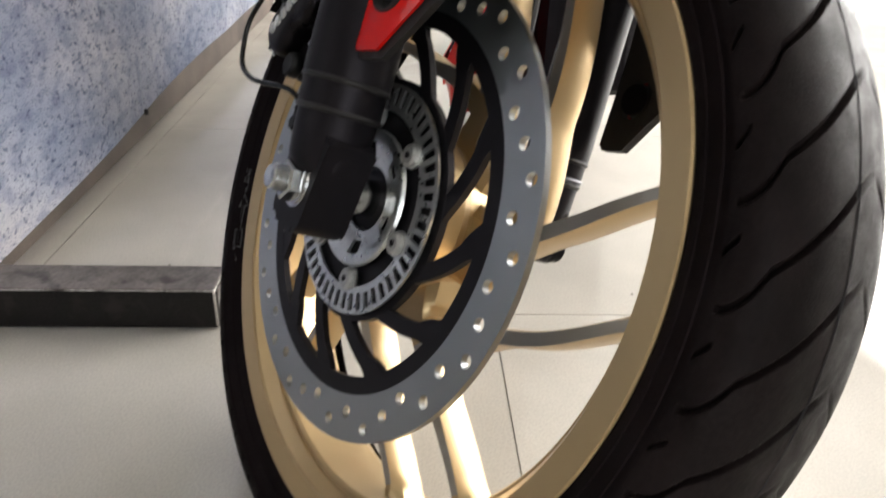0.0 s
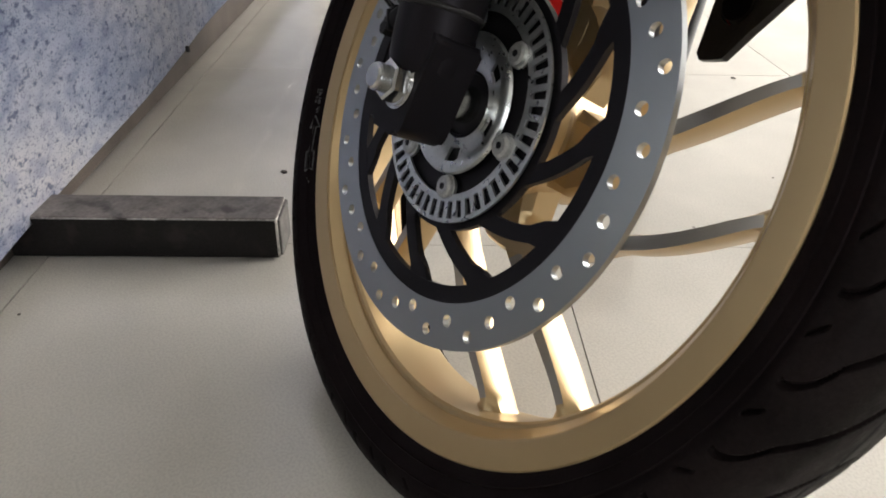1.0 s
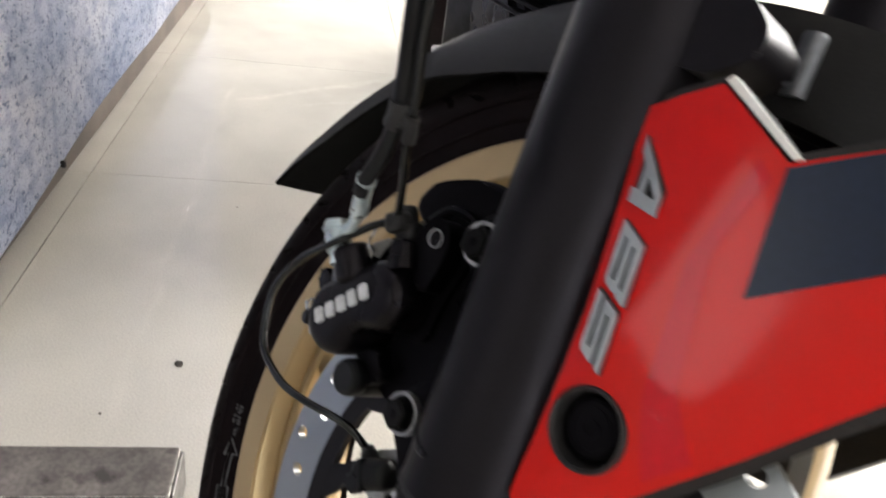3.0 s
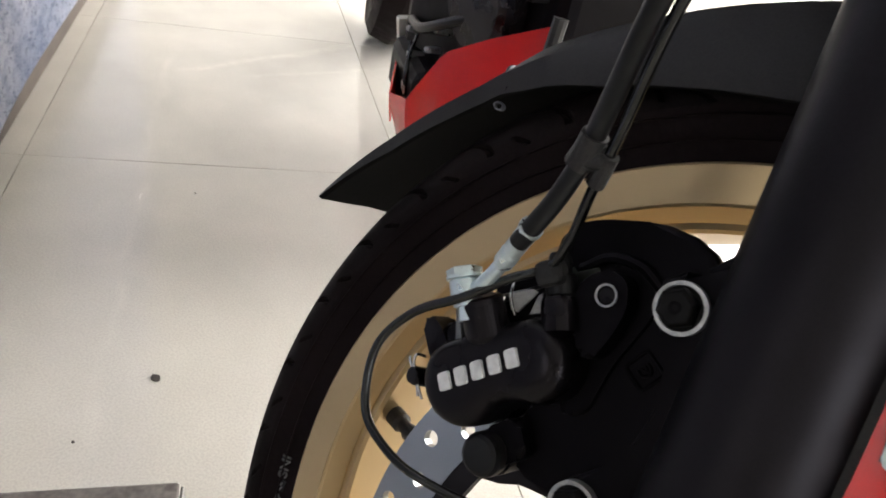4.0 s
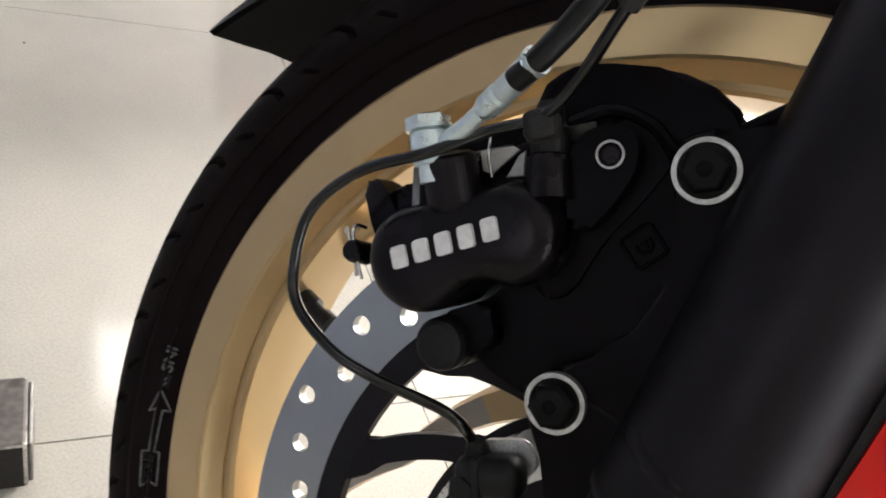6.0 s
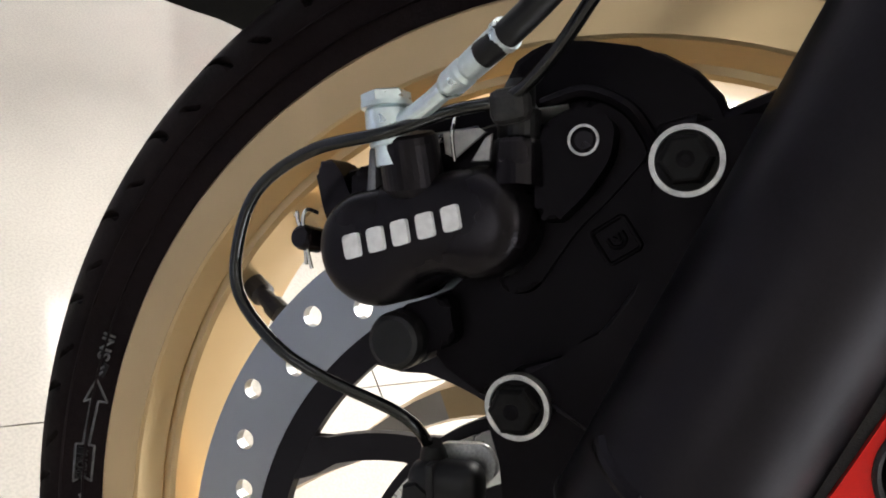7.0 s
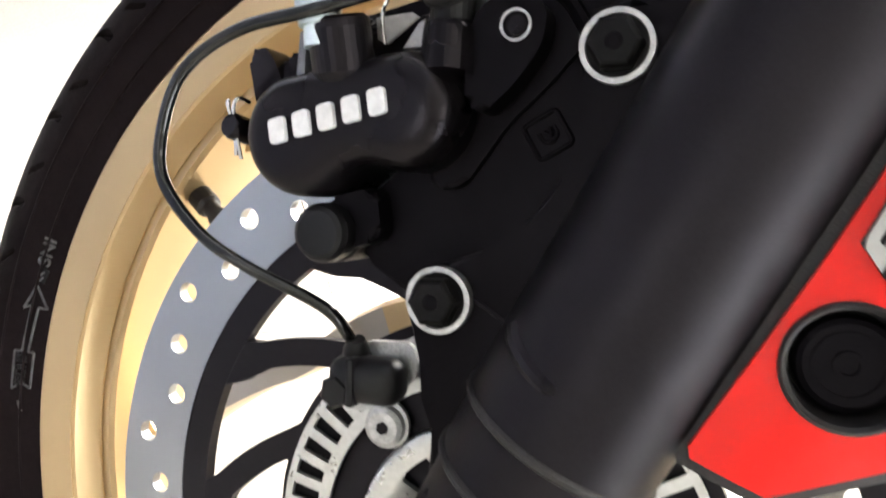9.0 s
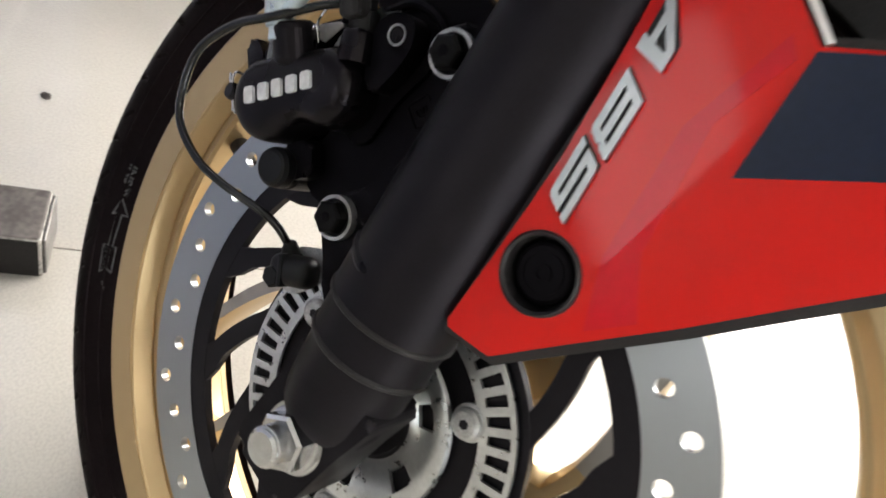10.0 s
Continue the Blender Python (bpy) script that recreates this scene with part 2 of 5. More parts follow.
_s = _n.new("ShaderNodeVectorMath")
_s.operation = "SCALE"
_s.inputs[0].default_value = (0.368, 0.388, 0.398)
_l.new(_range(_t.outputs["Fac"], 0.3, 0.7, 0.99, 1.01), _s.inputs["Scale"])
_l.new(_s.outputs[0], _b.inputs["Base Color"])
for _m in (BLACK_PAINT, FORK_PAINT, BLACK_CAST, BLACK_CARRIER, RUBBER):
    _m.node_tree.nodes["Principled BSDF"].inputs["Specular Tint"].default_value = (1.0, 0.90, 1.0, 1)

RED.node_tree.nodes["Principled BSDF"].inputs["Coat Roughness"].default_value = 0.10


# ---- mesh helpers ----
def part(name, bm, mat, parent=None, label="", m=None, smooth=None):
    """Links a bmesh as one mesh object under a thing or a part."""
    bmesh.ops.recalc_face_normals(bm, faces=bm.faces)
    me = bpy.data.meshes.new(name)
    bm.to_mesh(me)
    bm.free()
    return part_mesh(name, me, mat, parent, label, m, smooth)


def part_mesh(name, me, mat, parent=None, label="", m=None, smooth=35):
    me.materials.append(mat)
    ob = new(name, me)
    if smooth:
        me.set_sharp_from_angle(angle=radians(smooth))
        for p in me.polygons:
            p.use_smooth = True
    if parent is not None:
        ob.parent = parent
    if m is not None:
        ob.matrix_basis = m
    if label:
        tagged(ob, label)
    return ob


def thing(name, label, category, group="", kind="", at=(0, 0, 0)):
    ob = new(name)
    ob.empty_display_size = 0.05
    ob.location = at
    return tagged(ob, label, category, group, kind)


def join(*bms):
    out = bms[0]
    for b in bms[1:]:
        me = bpy.data.meshes.new("tmp")
        b.to_mesh(me)
        b.free()
        out.from_mesh(me)
        bpy.data.meshes.remove(me)
    return out


def moved(bm, m):
    bmesh.ops.transform(bm, matrix=m, verts=bm.verts)
    return bm


def revolve(profile, steps=96, closed=True):
    """Profile rows (y, r) turned about the y axis."""
    bm = bmesh.new()
    rings = []
    for i in range(steps):
        a = 2 * math.pi * i / steps
        rings.append([bm.verts.new((r * math.cos(a), y, r * math.sin(a))) for y, r in profile])
    k = len(profile)
    for i in range(steps):
        p, q = rings[i], rings[(i + 1) % steps]
        for j in range(k if closed else k - 1):
            bm.faces.new((p[j], q[j], q[(j + 1) % k], p[(j + 1) % k]))
    return bm


def prism(points, y0, y1, bevel=0.0, segments=1):
    """A plate with an outline in x and z, between two depths y."""
    bm = bmesh.new()
    a = [bm.verts.new((x, y0, z)) for x, z in points]
    b = [bm.verts.new((x, y1, z)) for x, z in points]
    k = len(points)
    bm.faces.new(a), bm.faces.new(list(reversed(b)))
    for i in range(k):
        bm.faces.new((a[i], b[i], b[(i + 1) % k], a[(i + 1) % k]))
    if bevel:
        edges = [e for e in bm.edges if abs(e.verts[0].co.y - e.verts[1].co.y) < 1e-9]
        bmesh.ops.bevel(bm, geom=edges, offset=bevel, segments=segments, affect="EDGES", profile=0.5)
    return bm


def block(sx, sy, sz, bevel=0.0, segments=1):
    bm = bmesh.new()
    bmesh.ops.create_cube(bm, size=1)
    bmesh.ops.scale(bm, vec=(sx, sy, sz), verts=bm.verts)
    if bevel:
        bmesh.ops.bevel(bm, geom=list(bm.edges), offset=bevel, segments=segments, affect="EDGES", profile=0.5)
    return bm


def frame_to(a, b):
    """A pose at a whose z axis points to b."""
    d = Vector(b) - Vector(a)
    return Matrix.Translation(a) @ d.to_track_quat("Z", "Y").to_matrix().to_4x4(), d.length


def stepped(a, b, rows, steps=32):
    """A turned piece along a to b: rows (share of the way, radius)."""
    m, n = frame_to(a, b)
    bm = bmesh.new()
    rings = []
    for s, r in rows:
        rings.append([bm.verts.new((r * math.cos(2 * math.pi * i / steps), r * math.sin(2 * math.pi * i / steps), s * n)) for i in range(steps)])
    for p, q in zip(rings, rings[1:]):
        for i in range(steps):
            bm.faces.new((p[i], p[(i + 1) % steps], q[(i + 1) % steps], q[i]))
    bm.faces.new(list(reversed(rings[0]))), bm.faces.new(rings[-1])
    return moved(bm, m)


def smooth_path(points, per=8):
    """Catmull-Rom points through the given ones."""
    p = [Vector(q) for q in points]
    p = [2 * p[0] - p[1], *p, 2 * p[-1] - p[-2]]
    out = []
    for i in range(1, len(p) - 2):
        for k in range(per):
            t = k / per
            out.append(0.5 * (2 * p[i] + (p[i + 1] - p[i - 1]) * t + (2 * p[i - 1] - 5 * p[i] + 4 * p[i + 1] - p[i + 2]) * t * t + (3 * p[i] - 3 * p[i + 1] + p[i + 2] - p[i - 1]) * t ** 3))
    return out + [p[-2]]


def tube(points, r, steps=12, per=8):
    pts = smooth_path(points, per)
    bm = bmesh.new()
    rings, side = [], None
    for i, p in enumerate(pts):
        d = (pts[min(i + 1, len(pts) - 1)] - pts[max(i - 1, 0)]).normalized()
        side = (side - d * side.dot(d)).normalized() if side else d.orthogonal().normalized()
        up = d.cross(side)
        rings.append([bm.verts.new(p + r * (math.cos(2 * math.pi * k / steps) * side + math.sin(2 * math.pi * k / steps) * up)) for k in range(steps)])
    for a, b in zip(rings, rings[1:]):
        for k in range(steps):
            bm.faces.new((a[k], a[(k + 1) % steps], b[(k + 1) % steps], b[k]))
    bm.faces.new(list(reversed(rings[0]))), bm.faces.new(rings[-1])
    return bm


def ring_plate(r0, r1, y0, y1, steps=96):
    return revolve([(y0, r0), (y1, r0), (y1, r1), (y0, r1)], steps)


def polar(r, deg):
    return r * math.cos(radians(deg)), r * math.sin(radians(deg))


def lettering(text, size, depth, bold=0.0, gap=1.0):
    """The mesh of a word in the built-in font, in x and z, facing -y, its left foot at 0."""
    cu = bpy.data.curves.new("word", "FONT")
    cu.body, cu.size, cu.extrude, cu.offset, cu.space_character = text, size, depth, bold, gap
    ob = bpy.data.objects.new("word", cu)
    scene.collection.objects.link(ob)
    me = bpy.data.meshes.new_from_object(ob.evaluated_get(bpy.context.evaluated_depsgraph_get()))
    bpy.data.objects.remove(ob)
    bm = bmesh.new()
    bm.from_mesh(me)
    bpy.data.meshes.remove(me)
    return moved(bm, pose(0, 0, 0, 90, 0, 0))


def rounded(points, r, steps=6):
    """An outline with its corners rounded."""
    out, k = [], len(points)
    for i in range(k):
        p, a, b = Vector(points[i]), Vector(points[i - 1]), Vector(points[(i + 1) % k])
        ra = min(r, (a - p).length * 0.48, (b - p).length * 0.48)
        s, e = p + (a - p).normalized() * ra, p + (b - p).normalized() * ra
        for j in range(steps + 1):
            t = j / steps
            out.append(tuple((1 - t) ** 2 * s + 2 * t * (1 - t) * p + t * t * e))
    return out



# ---- room ----
def slab(name, x0, x1, y0, y1, z0, z1, mat, label):
    bm = block(x1 - x0, y1 - y0, z1 - z0)
    ob = part(name, moved(bm, Matrix.Translation(((x0 + x1) / 2, (y0 + y1) / 2, (z0 + z1) / 2))), mat)
    ob.matrix_basis = GRID.copy()
    return tagged(ob, label, name.split("_")[0], kind="structure")


X0, X1, Y0, Y1 = -5.2, 4.2, -3.4, 3.5
slab("wall_west", X0 - 0.15, X0, Y0, Y1, 0, CEIL, WALL, "plain pale painted showroom wall")
# unseen side opening with a glow, added for the fork leg's sheen
for wy0, wy1, wz0, wz1 in ((Y0, 0.3, 0, CEIL), (2.9, Y1, 0, CEIL), (0.3, 2.9, 0, 0.22), (0.3, 2.9, 2.5, CEIL)):
    slab("wall_east", X1, X1 + 0.15, wy0, wy1, wz0, wz1, WALL, "plain pale painted wall round an added side opening")
slab("backdrop", X1 + 1.6, X1 + 1.65, -1.5, 4.6, -0.5, 5, GLOW_DULL, "plain dull glow added outside the side opening")
# unseen window added where the red panel's bright reflections point
for wx0, wx1, wz0, wz1 in ((X0 - 0.15, -0.60, 0, CEIL), (2.20, X1 + 0.15, 0, CEIL), (-0.60, 2.20, 0, 1.05), (-0.60, 2.20, 2.20, CEIL)):
    slab("wall_south", wx0, wx1, Y0 - 0.15, Y0, wz0, wz1, WALL, "plain pale painted wall round an added high window")
slab("backdrop", -4.0, 6.0, Y0 - 1.65, Y0 - 1.6, -0.5, 5, GLOW_DIM, "plain dull glow outside the added high window")
# the north opening and its glow are unseen, added as main light
for wx0, wx1, wz0, wz1 in ((X0 - 0.15, -4.70, 0, CEIL), (-0.50, X1 + 0.15, 0, CEIL), (-4.70, -0.50, 0, 0.22), (-4.70, -0.50, 2.68, CEIL)):
    slab("wall_north", wx0, wx1, Y1, Y1 + 0.15, wz0, wz1, WALL, "plain pale painted wall round the added north opening")
outside = slab("backdrop", -8, 8, Y1 + 2.5, Y1 + 2.55, -0.5, 6, GLOW_DAY, "bright plain glow added outside the north opening")
slab("ceiling", X0 - 0.15, X1 + 0.15, Y0 - 0.15, Y1 + 0.15, CEIL, CEIL + 0.12, CEILING_MAT, "plain white showroom ceiling")
floor = slab("floor", X0 - 0.15, X1 + 0.15, Y0 - 0.15, Y1 + 0.15, -0.12, -0.003, GROUT, "polished cream tile floor with thin grey joints")


def led_panel(pv, pu):
    ob = thing("ceiling_light", "square white ceiling light panel, lit", "ceiling light", "ceiling lights")
    ob.matrix_basis = GRID @ Matrix.Translation((pv, pu, CEIL))
    fr = join(*[moved(block(0.60, 0.02, 0.03), pose(0, 0, -0.015, 0, 0, a) @ Matrix.Translation((0, 0.29, 0))) for a in (0, 90, 180, 270)])
    part("frame", fr, PALE_EDGE, ob)
    part("diffuser", moved(block(0.56, 0.56, 0.008), Matrix.Translation((0, 0, -0.012))), GLOW, ob)


for pv, pu in PANELS:
    led_panel(pv, pu)

# the display board and the steel foot that comes out from under it
board = thing("display_board", "standing display board printed in mottled blue grey", "display board")
board.matrix_basis = GRID @ Matrix.Translation((-0.87, -0.515, 0.0))


def board_foot(v):
    """Height of the sheet's lower edge, which sags towards the steel bar."""
    return 0.040 + 0.046 * min(max(-v - 0.15, 0.0), 1.2)


pb = bmesh.new()
cols, rws = 60, 16
grid_v = [[pb.verts.new((-1.6 + 2.55 * i / cols, 0.004 * math.sin(i * 0.33) * (1 - j / rws), board_foot(-2.47 + 2.55 * i / cols) * (1 - j / rws) + 2.0 * j / rws)) for j in range(rws + 1)] for i in range(cols + 1)]
for i in range(cols):
    for j in range(rws):
        pb.faces.new((grid_v[i][j], grid_v[i + 1][j], grid_v[i + 1][j + 1], grid_v[i][j + 1]))
bmesh.ops.solidify(pb, geom=list(pb.faces), thickness=0.012)
part("printed_sheet", pb, BANNER, board, "mottled blue grey printed sheet")
# unseen back, top and sides, added to keep the floor behind dark
part("shade_back", moved(block(2.53, 0.012, 1.99), Matrix.Translation((-0.325, -0.250, 0.997))), BAR_DARK, board, "dark unseen back that shades the floor behind the sheet")
# no real rail: a brown strip painted as the shade under the sheet
part("shade_strip", moved(block(2.50, 0.030, 0.22, 0.002), Matrix.Translation((-0.325, -0.050, 0.111))), material("dark_brown_shade", (0.085, 0.066, 0.055), 0.6, grain=0.2, stain=0.3, stain_size=8), board, "dark brown strip standing for the shade under the sheet")
part("shade_top", moved(block(2.53, 0.225, 0.012), Matrix.Translation((-0.325, -0.130, 1.985))), BAR_DARK, board)
for x in (-1.585, 0.935):
    part("shade_side", moved(block(0.012, 0.225, 1.90), Matrix.Translation((x, -0.130, 1.03))), BAR_DARK, board)
    part("post", moved(block(0.04, 0.03, 1.95, 0.003), Matrix.Translation((x * 0.95, -0.22, 0.976))), BAR_DARK, board)

foot = thing("steel_bar", "worn dark square steel bar lying on the tiles", "steel bar")
foot.matrix_basis = GRID @ Matrix.Translation((-0.273, -0.243, 0.0))
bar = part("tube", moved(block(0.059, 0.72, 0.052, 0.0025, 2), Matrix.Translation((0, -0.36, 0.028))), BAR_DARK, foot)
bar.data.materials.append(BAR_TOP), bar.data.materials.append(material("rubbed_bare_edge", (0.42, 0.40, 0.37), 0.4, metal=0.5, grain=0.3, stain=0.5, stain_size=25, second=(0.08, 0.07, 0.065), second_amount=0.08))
# faces turned up take the lit colour, edges the rubbed bare steel
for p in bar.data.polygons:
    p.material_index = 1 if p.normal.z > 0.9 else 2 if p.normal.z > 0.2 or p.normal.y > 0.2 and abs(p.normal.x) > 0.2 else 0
# end face paler than the sides, its light put into the colour
part("end_cap", moved(block(0.054, 0.003, 0.046, 0.001), Matrix.Translation((0, 0.0015, 0.028))), material("grey_end_cap", (0.15, 0.14, 0.13), 0.45, metal=0.3, grain=0.2, stain=0.3, stain_size=60, bump=0.1), foot, "worn end plate, pale grey to look lit")

part("clip", moved(block(0.005, 0.008, 0.012, 0.002, 1), Matrix.Translation((0.015, 0.004, 0.074))), BLACK_PLASTIC, board, "small dark clip on the lower edge")

# specks of dirt on the tiles
specks = bmesh.new()
for sx, sy, sr in ((-0.561, 0.0, 0.0065), (-0.558, 0.96, 0.006), (-0.52, -0.10, 0.0022), (-0.36, -0.36, 0.002), (-0.30, -0.42, 0.0025), (-0.62, 0.35, 0.0022), (-0.9, 0.22, 0.002), (-0.2, 0.62, 0.0022), (-0.45, 0.18, 0.0018), (-0.15, 0.40, 0.002)):
    geo = bmesh.ops.create_icosphere(specks, subdivisions=2, radius=sr)
    for v in geo["verts"]:
        k = 1 + 0.5 * noise.noise(v.co * 300 + Vector((sx, sy, 0)) * 9)
        v.co = Vector((v.co.x * k + sx, v.co.y * k * 0.75 + sy, 0.0006 + max(0.0, v.co.z) * 0.25))
tagged(part("floor_dirt", specks, DIRT), "dark specks of dirt scattered on the tiles", "dirt", kind="stuff")


# ---- the motorcycle: the front wheel stands turned to the left and leans with the machine on its stand ----
bike = thing("motorcycle", "red and black motorcycle with gold wheels on a showroom floor", "motorcycle")
WHEEL = pose(0, 0, 0.2633, -23.683, 0, 0)
YD = -0.0615          # outer face of the brake disc


def wheel_part(name, bm, mat, label="", smooth=35):
    return part(name, bm, mat, bike, label, WHEEL, smooth)


# tyre
TYRE_R = 0.2855


def tyre_mesh():
    nt = 1800
    th = np.linspace(0, 2 * np.pi, nt, endpoint=False)
    # section: the crown's arc, then the side wall down to the rim
    right_half = [(0.0425, 0, 0.2300), (0.0458, 0, 0.2400), (0.0495, 0, 0.2500), (0.0520, 0, 0.2570), (0.0518, 0, 0.2635), (0.0475, 0, 0.2710), (0.0375, 0, 0.2780), (0.0215, 0, 0.2836)]
    prof = smooth_path(right_half + [(0.0, 0, TYRE_R)] + [(-y, 0, r) for y, _, r in reversed(right_half)], 12)
    yy = np.array([p.x for p in prof])
    rr = np.array([p.z for p in prof])
    ns = len(yy)
    Y = np.repeat(yy[None, :], nt, 0)
    R = np.repeat(rr[None, :], nt, 0)
    T = np.repeat(th[:, None], ns, 1)
    deg = np.degrees(T)
    depth = np.zeros_like(R)
    tread = R > 0.255

    def groove(centre, width, lo, hi, pitch):
        ok = (Y > lo) & (Y < hi) & tread
        d = (deg - centre + pitch / 2) % pitch - pitch / 2
        return np.where(ok, np.clip(1 - (d / width) ** 2, 0, 1) ** 1.5, 0)

    P = 360.0 / 36
    outer = R > 0.2560
    for sign in (1, -1):
        # long grooves sweep from one shoulder over the crown; a short cut stands between each two
        q = Y * sign + 0.0535                     # 0 just under the groove's own shoulder
        tip = 170.9 if sign > 0 else 175.7
        sweep = tip + 4.6 * np.clip(q / 0.010, 0, 1) ** 1.2 + 9.2 * np.clip((q - 0.010) / 0.046, 0, 1.2)
        near = np.clip((R - 0.2590) / 0.0015, 0, 1) * (q < 0.03) + (q >= 0.03)
        fade = near * np.clip(((0.066 if sign > 0 else 0.040) - q) / 0.018, 0, 1)
        depth = np.maximum(depth, groove(sweep, 0.50, -1, 1, P) * fade)
        cut = tip - 3.9 + 270.0 * (R - 0.2592)
        fade = np.clip((R - 0.2565) / 0.0010, 0, 1) * np.clip((0.2632 - R) / 0.0010, 0, 1) * (Y * sign < 0)
        depth = np.maximum(depth, groove(cut, 0.42, -1, 1, P) * fade * 0.85)
    reach = np.hypot(Y, R - 0.245)
    Y, R = Y - 0.0042 * depth * Y / reach, R - 0.0042 * depth * (R - 0.245) / reach
    Y = np.where(Y > 0, Y * 1.34, Y) + 0.0025
    X, Z = R * np.cos(T), R * np.sin(T)
    verts = np.stack([X, Y, Z], -1).reshape(-1, 3)
    faces = []
    for i in range(nt):
        k = (i + 1) % nt
        for j in range(ns - 1):
            faces.append((i * ns + j, i * ns + j + 1, k * ns + j + 1, k * ns + j))
    me = bpy.data.meshes.new("tyre")
    me.from_pydata(verts.tolist(), [], faces)
    me.materials.append(RUBBER), me.materials.append(TREAD)
    me.polygons.foreach_set("material_index", outer[:, :-1].astype(np.int32).ravel())
    return me


tyre = part_mesh("tyre", tyre_mesh(), RUBBER, bike, "black road tyre with swept tread grooves", WHEEL, 30)
for yy_, rr_ in ((-0.0502, 0.2515), (-0.0464, 0.2412)):
    part("moulded_rib", revolve([(yy_ - 0.0005, rr_), (yy_, rr_ + 0.0007), (yy_ + 0.0004, rr_ - 0.0004)], 160), RUBBER, tyre)
part("mould_line", revolve([(0.0021, TYRE_R - 0.0004), (0.0025, TYRE_R + 0.0005), (0.0029, TYRE_R - 0.0004)], 240), material("pale_mould_line", (0.035, 0.034, 0.036), 0.5, spec=0.2, grain=0.3, stain=0.3, stain_size=60), tyre, "pale mould line round the crown")


def wall_y(r):
    """The side wall's depth at a radius."""
    return -(0.0458 + (r - 0.240) * 0.37) + 0.0025


def wall_stroke(r0, a0, r1, a1, w=0.0009):
    """A thin raised line on the side wall."""
    p, q = Vector(polar(r0, a0)), Vector(polar(r1, a1))
    n = Vector((-(q - p).y, (q - p).x)).normalized() * w / 2
    bm = bmesh.new()
    for lift in (0.0002, 0.0009):
        for c, r in ((p + n, r0), (q + n, r1), (q - n, r1), (p - n, r0)):
            bm.verts.new((c.x, wall_y(r) - lift, c.y))
    bm.verts.ensure_lookup_table()
    v = bm.verts
    for f in ((0, 1, 2, 3), (4, 5, 6, 7), (0, 1, 5, 4), (1, 2, 6, 5), (2, 3, 7, 6), (3, 0, 4, 7)):
        bm.faces.new([v[i] for i in f])
    return bm


ARROW = [(0.2425, -160.8, 0.2462, -157.9), (0.2425, -160.8, 0.2356, -158.4), (0.2462, -157.9, 0.2430, -158.4), (0.2356, -158.4, 0.2398, -158.3), (0.2430, -158.4, 0.2440, -152.9), (0.2398, -158.3, 0.2412, -152.9), (0.2440, -152.9, 0.2473, -152.8), (0.2412, -152.9, 0.2385, -152.9), (0.2473, -152.8, 0.2471, -148.4), (0.2385, -152.9, 0.2388, -148.6), (0.2471, -148.4, 0.2430, -149.2), (0.2430, -149.2, 0.2388, -148.6)]
part("turning_arrow", join(*[wall_stroke(*row) for row in ARROW]), PRINT, tyre, "moulded grey arrow on the side wall", None, 0)

def wall_word(text, r0, r1, a0, a1):
    """Raised letters on the side wall, from angle a0 to a1, feet at r0 and heads at r1."""
    bm = lettering(text, 1.0, 0.0, 0.01)
    xs, zs = [v.co.x for v in bm.verts], [v.co.z for v in bm.verts]
    x0, z0, w, h = min(xs), min(zs), max(xs) - min(xs), max(zs) - min(zs)
    for v in bm.verts:
        r = r0 + (r1 - r0) * (v.co.z - z0) / h
        x, z = polar(r, a0 + (a1 - a0) * (v.co.x - x0) / w)
        v.co = Vector((x, wall_y(r) - 0.0014, z))
    bmesh.ops.recalc_face_normals(bm, faces=bm.faces)
    bmesh.ops.solidify(bm, geom=list(bm.faces), thickness=0.0008)
    return bm


FAINT = material("faint_moulding", (0.014, 0.013, 0.013), 0.5, spec=0.15, grain=0.2, stain=0.3, stain_size=200)
part("wall_letters", wall_word("FRONT", 0.2405, 0.2456, -148.9, -152.6), FAINT, tyre, "faint moulded letters FRONT inside the arrow", None, 0)
part("wall_smudge", wall_stroke(0.2398, -162.9, 0.2408, -161.3, 0.0032), FAINT, tyre, "grey scuff on the side wall", None, 0)
part("wall_letters", wall_word("SNI", 0.2385, 0.2440, -163.4, -166.6), PRINT, tyre, "moulded letters SNI on the side wall", None, 0)
for row in ((0.2405, -162.6, 0.2430, -161.9), (0.2400, -162.1, 0.2420, -161.4), (0.2440, -147.0, 0.2425, -145.8)):
    part("wall_mark", wall_stroke(*row), PRINT, tyre, "worn moulded mark on the side wall", None, 0)

# rim
half = [(-0.0420, 0.2328), (-0.0429, 0.2316), (-0.0427, 0.2298), (-0.0404, 0.2150), (-0.0396, 0.2153), (-0.0389, 0.2138), (-0.0296, 0.2078), (-0.0290, 0.2090), (-0.0276, 0.2086), (-0.0268, 0.2052), (-0.0245, 0.2036), (-0.0100, 0.2023), (0.0, 0.2020)]
prof = half + [(-y, r) for y, r in reversed(half[:-1])] + [(0.036, 0.2328), (0.030, 0.222), (0.0, 0.212), (-0.030, 0.222), (-0.036, 0.2328)]
rim = wheel_part("rim", revolve(prof, 180), GOLD, "satin gold painted alloy rim", 24)


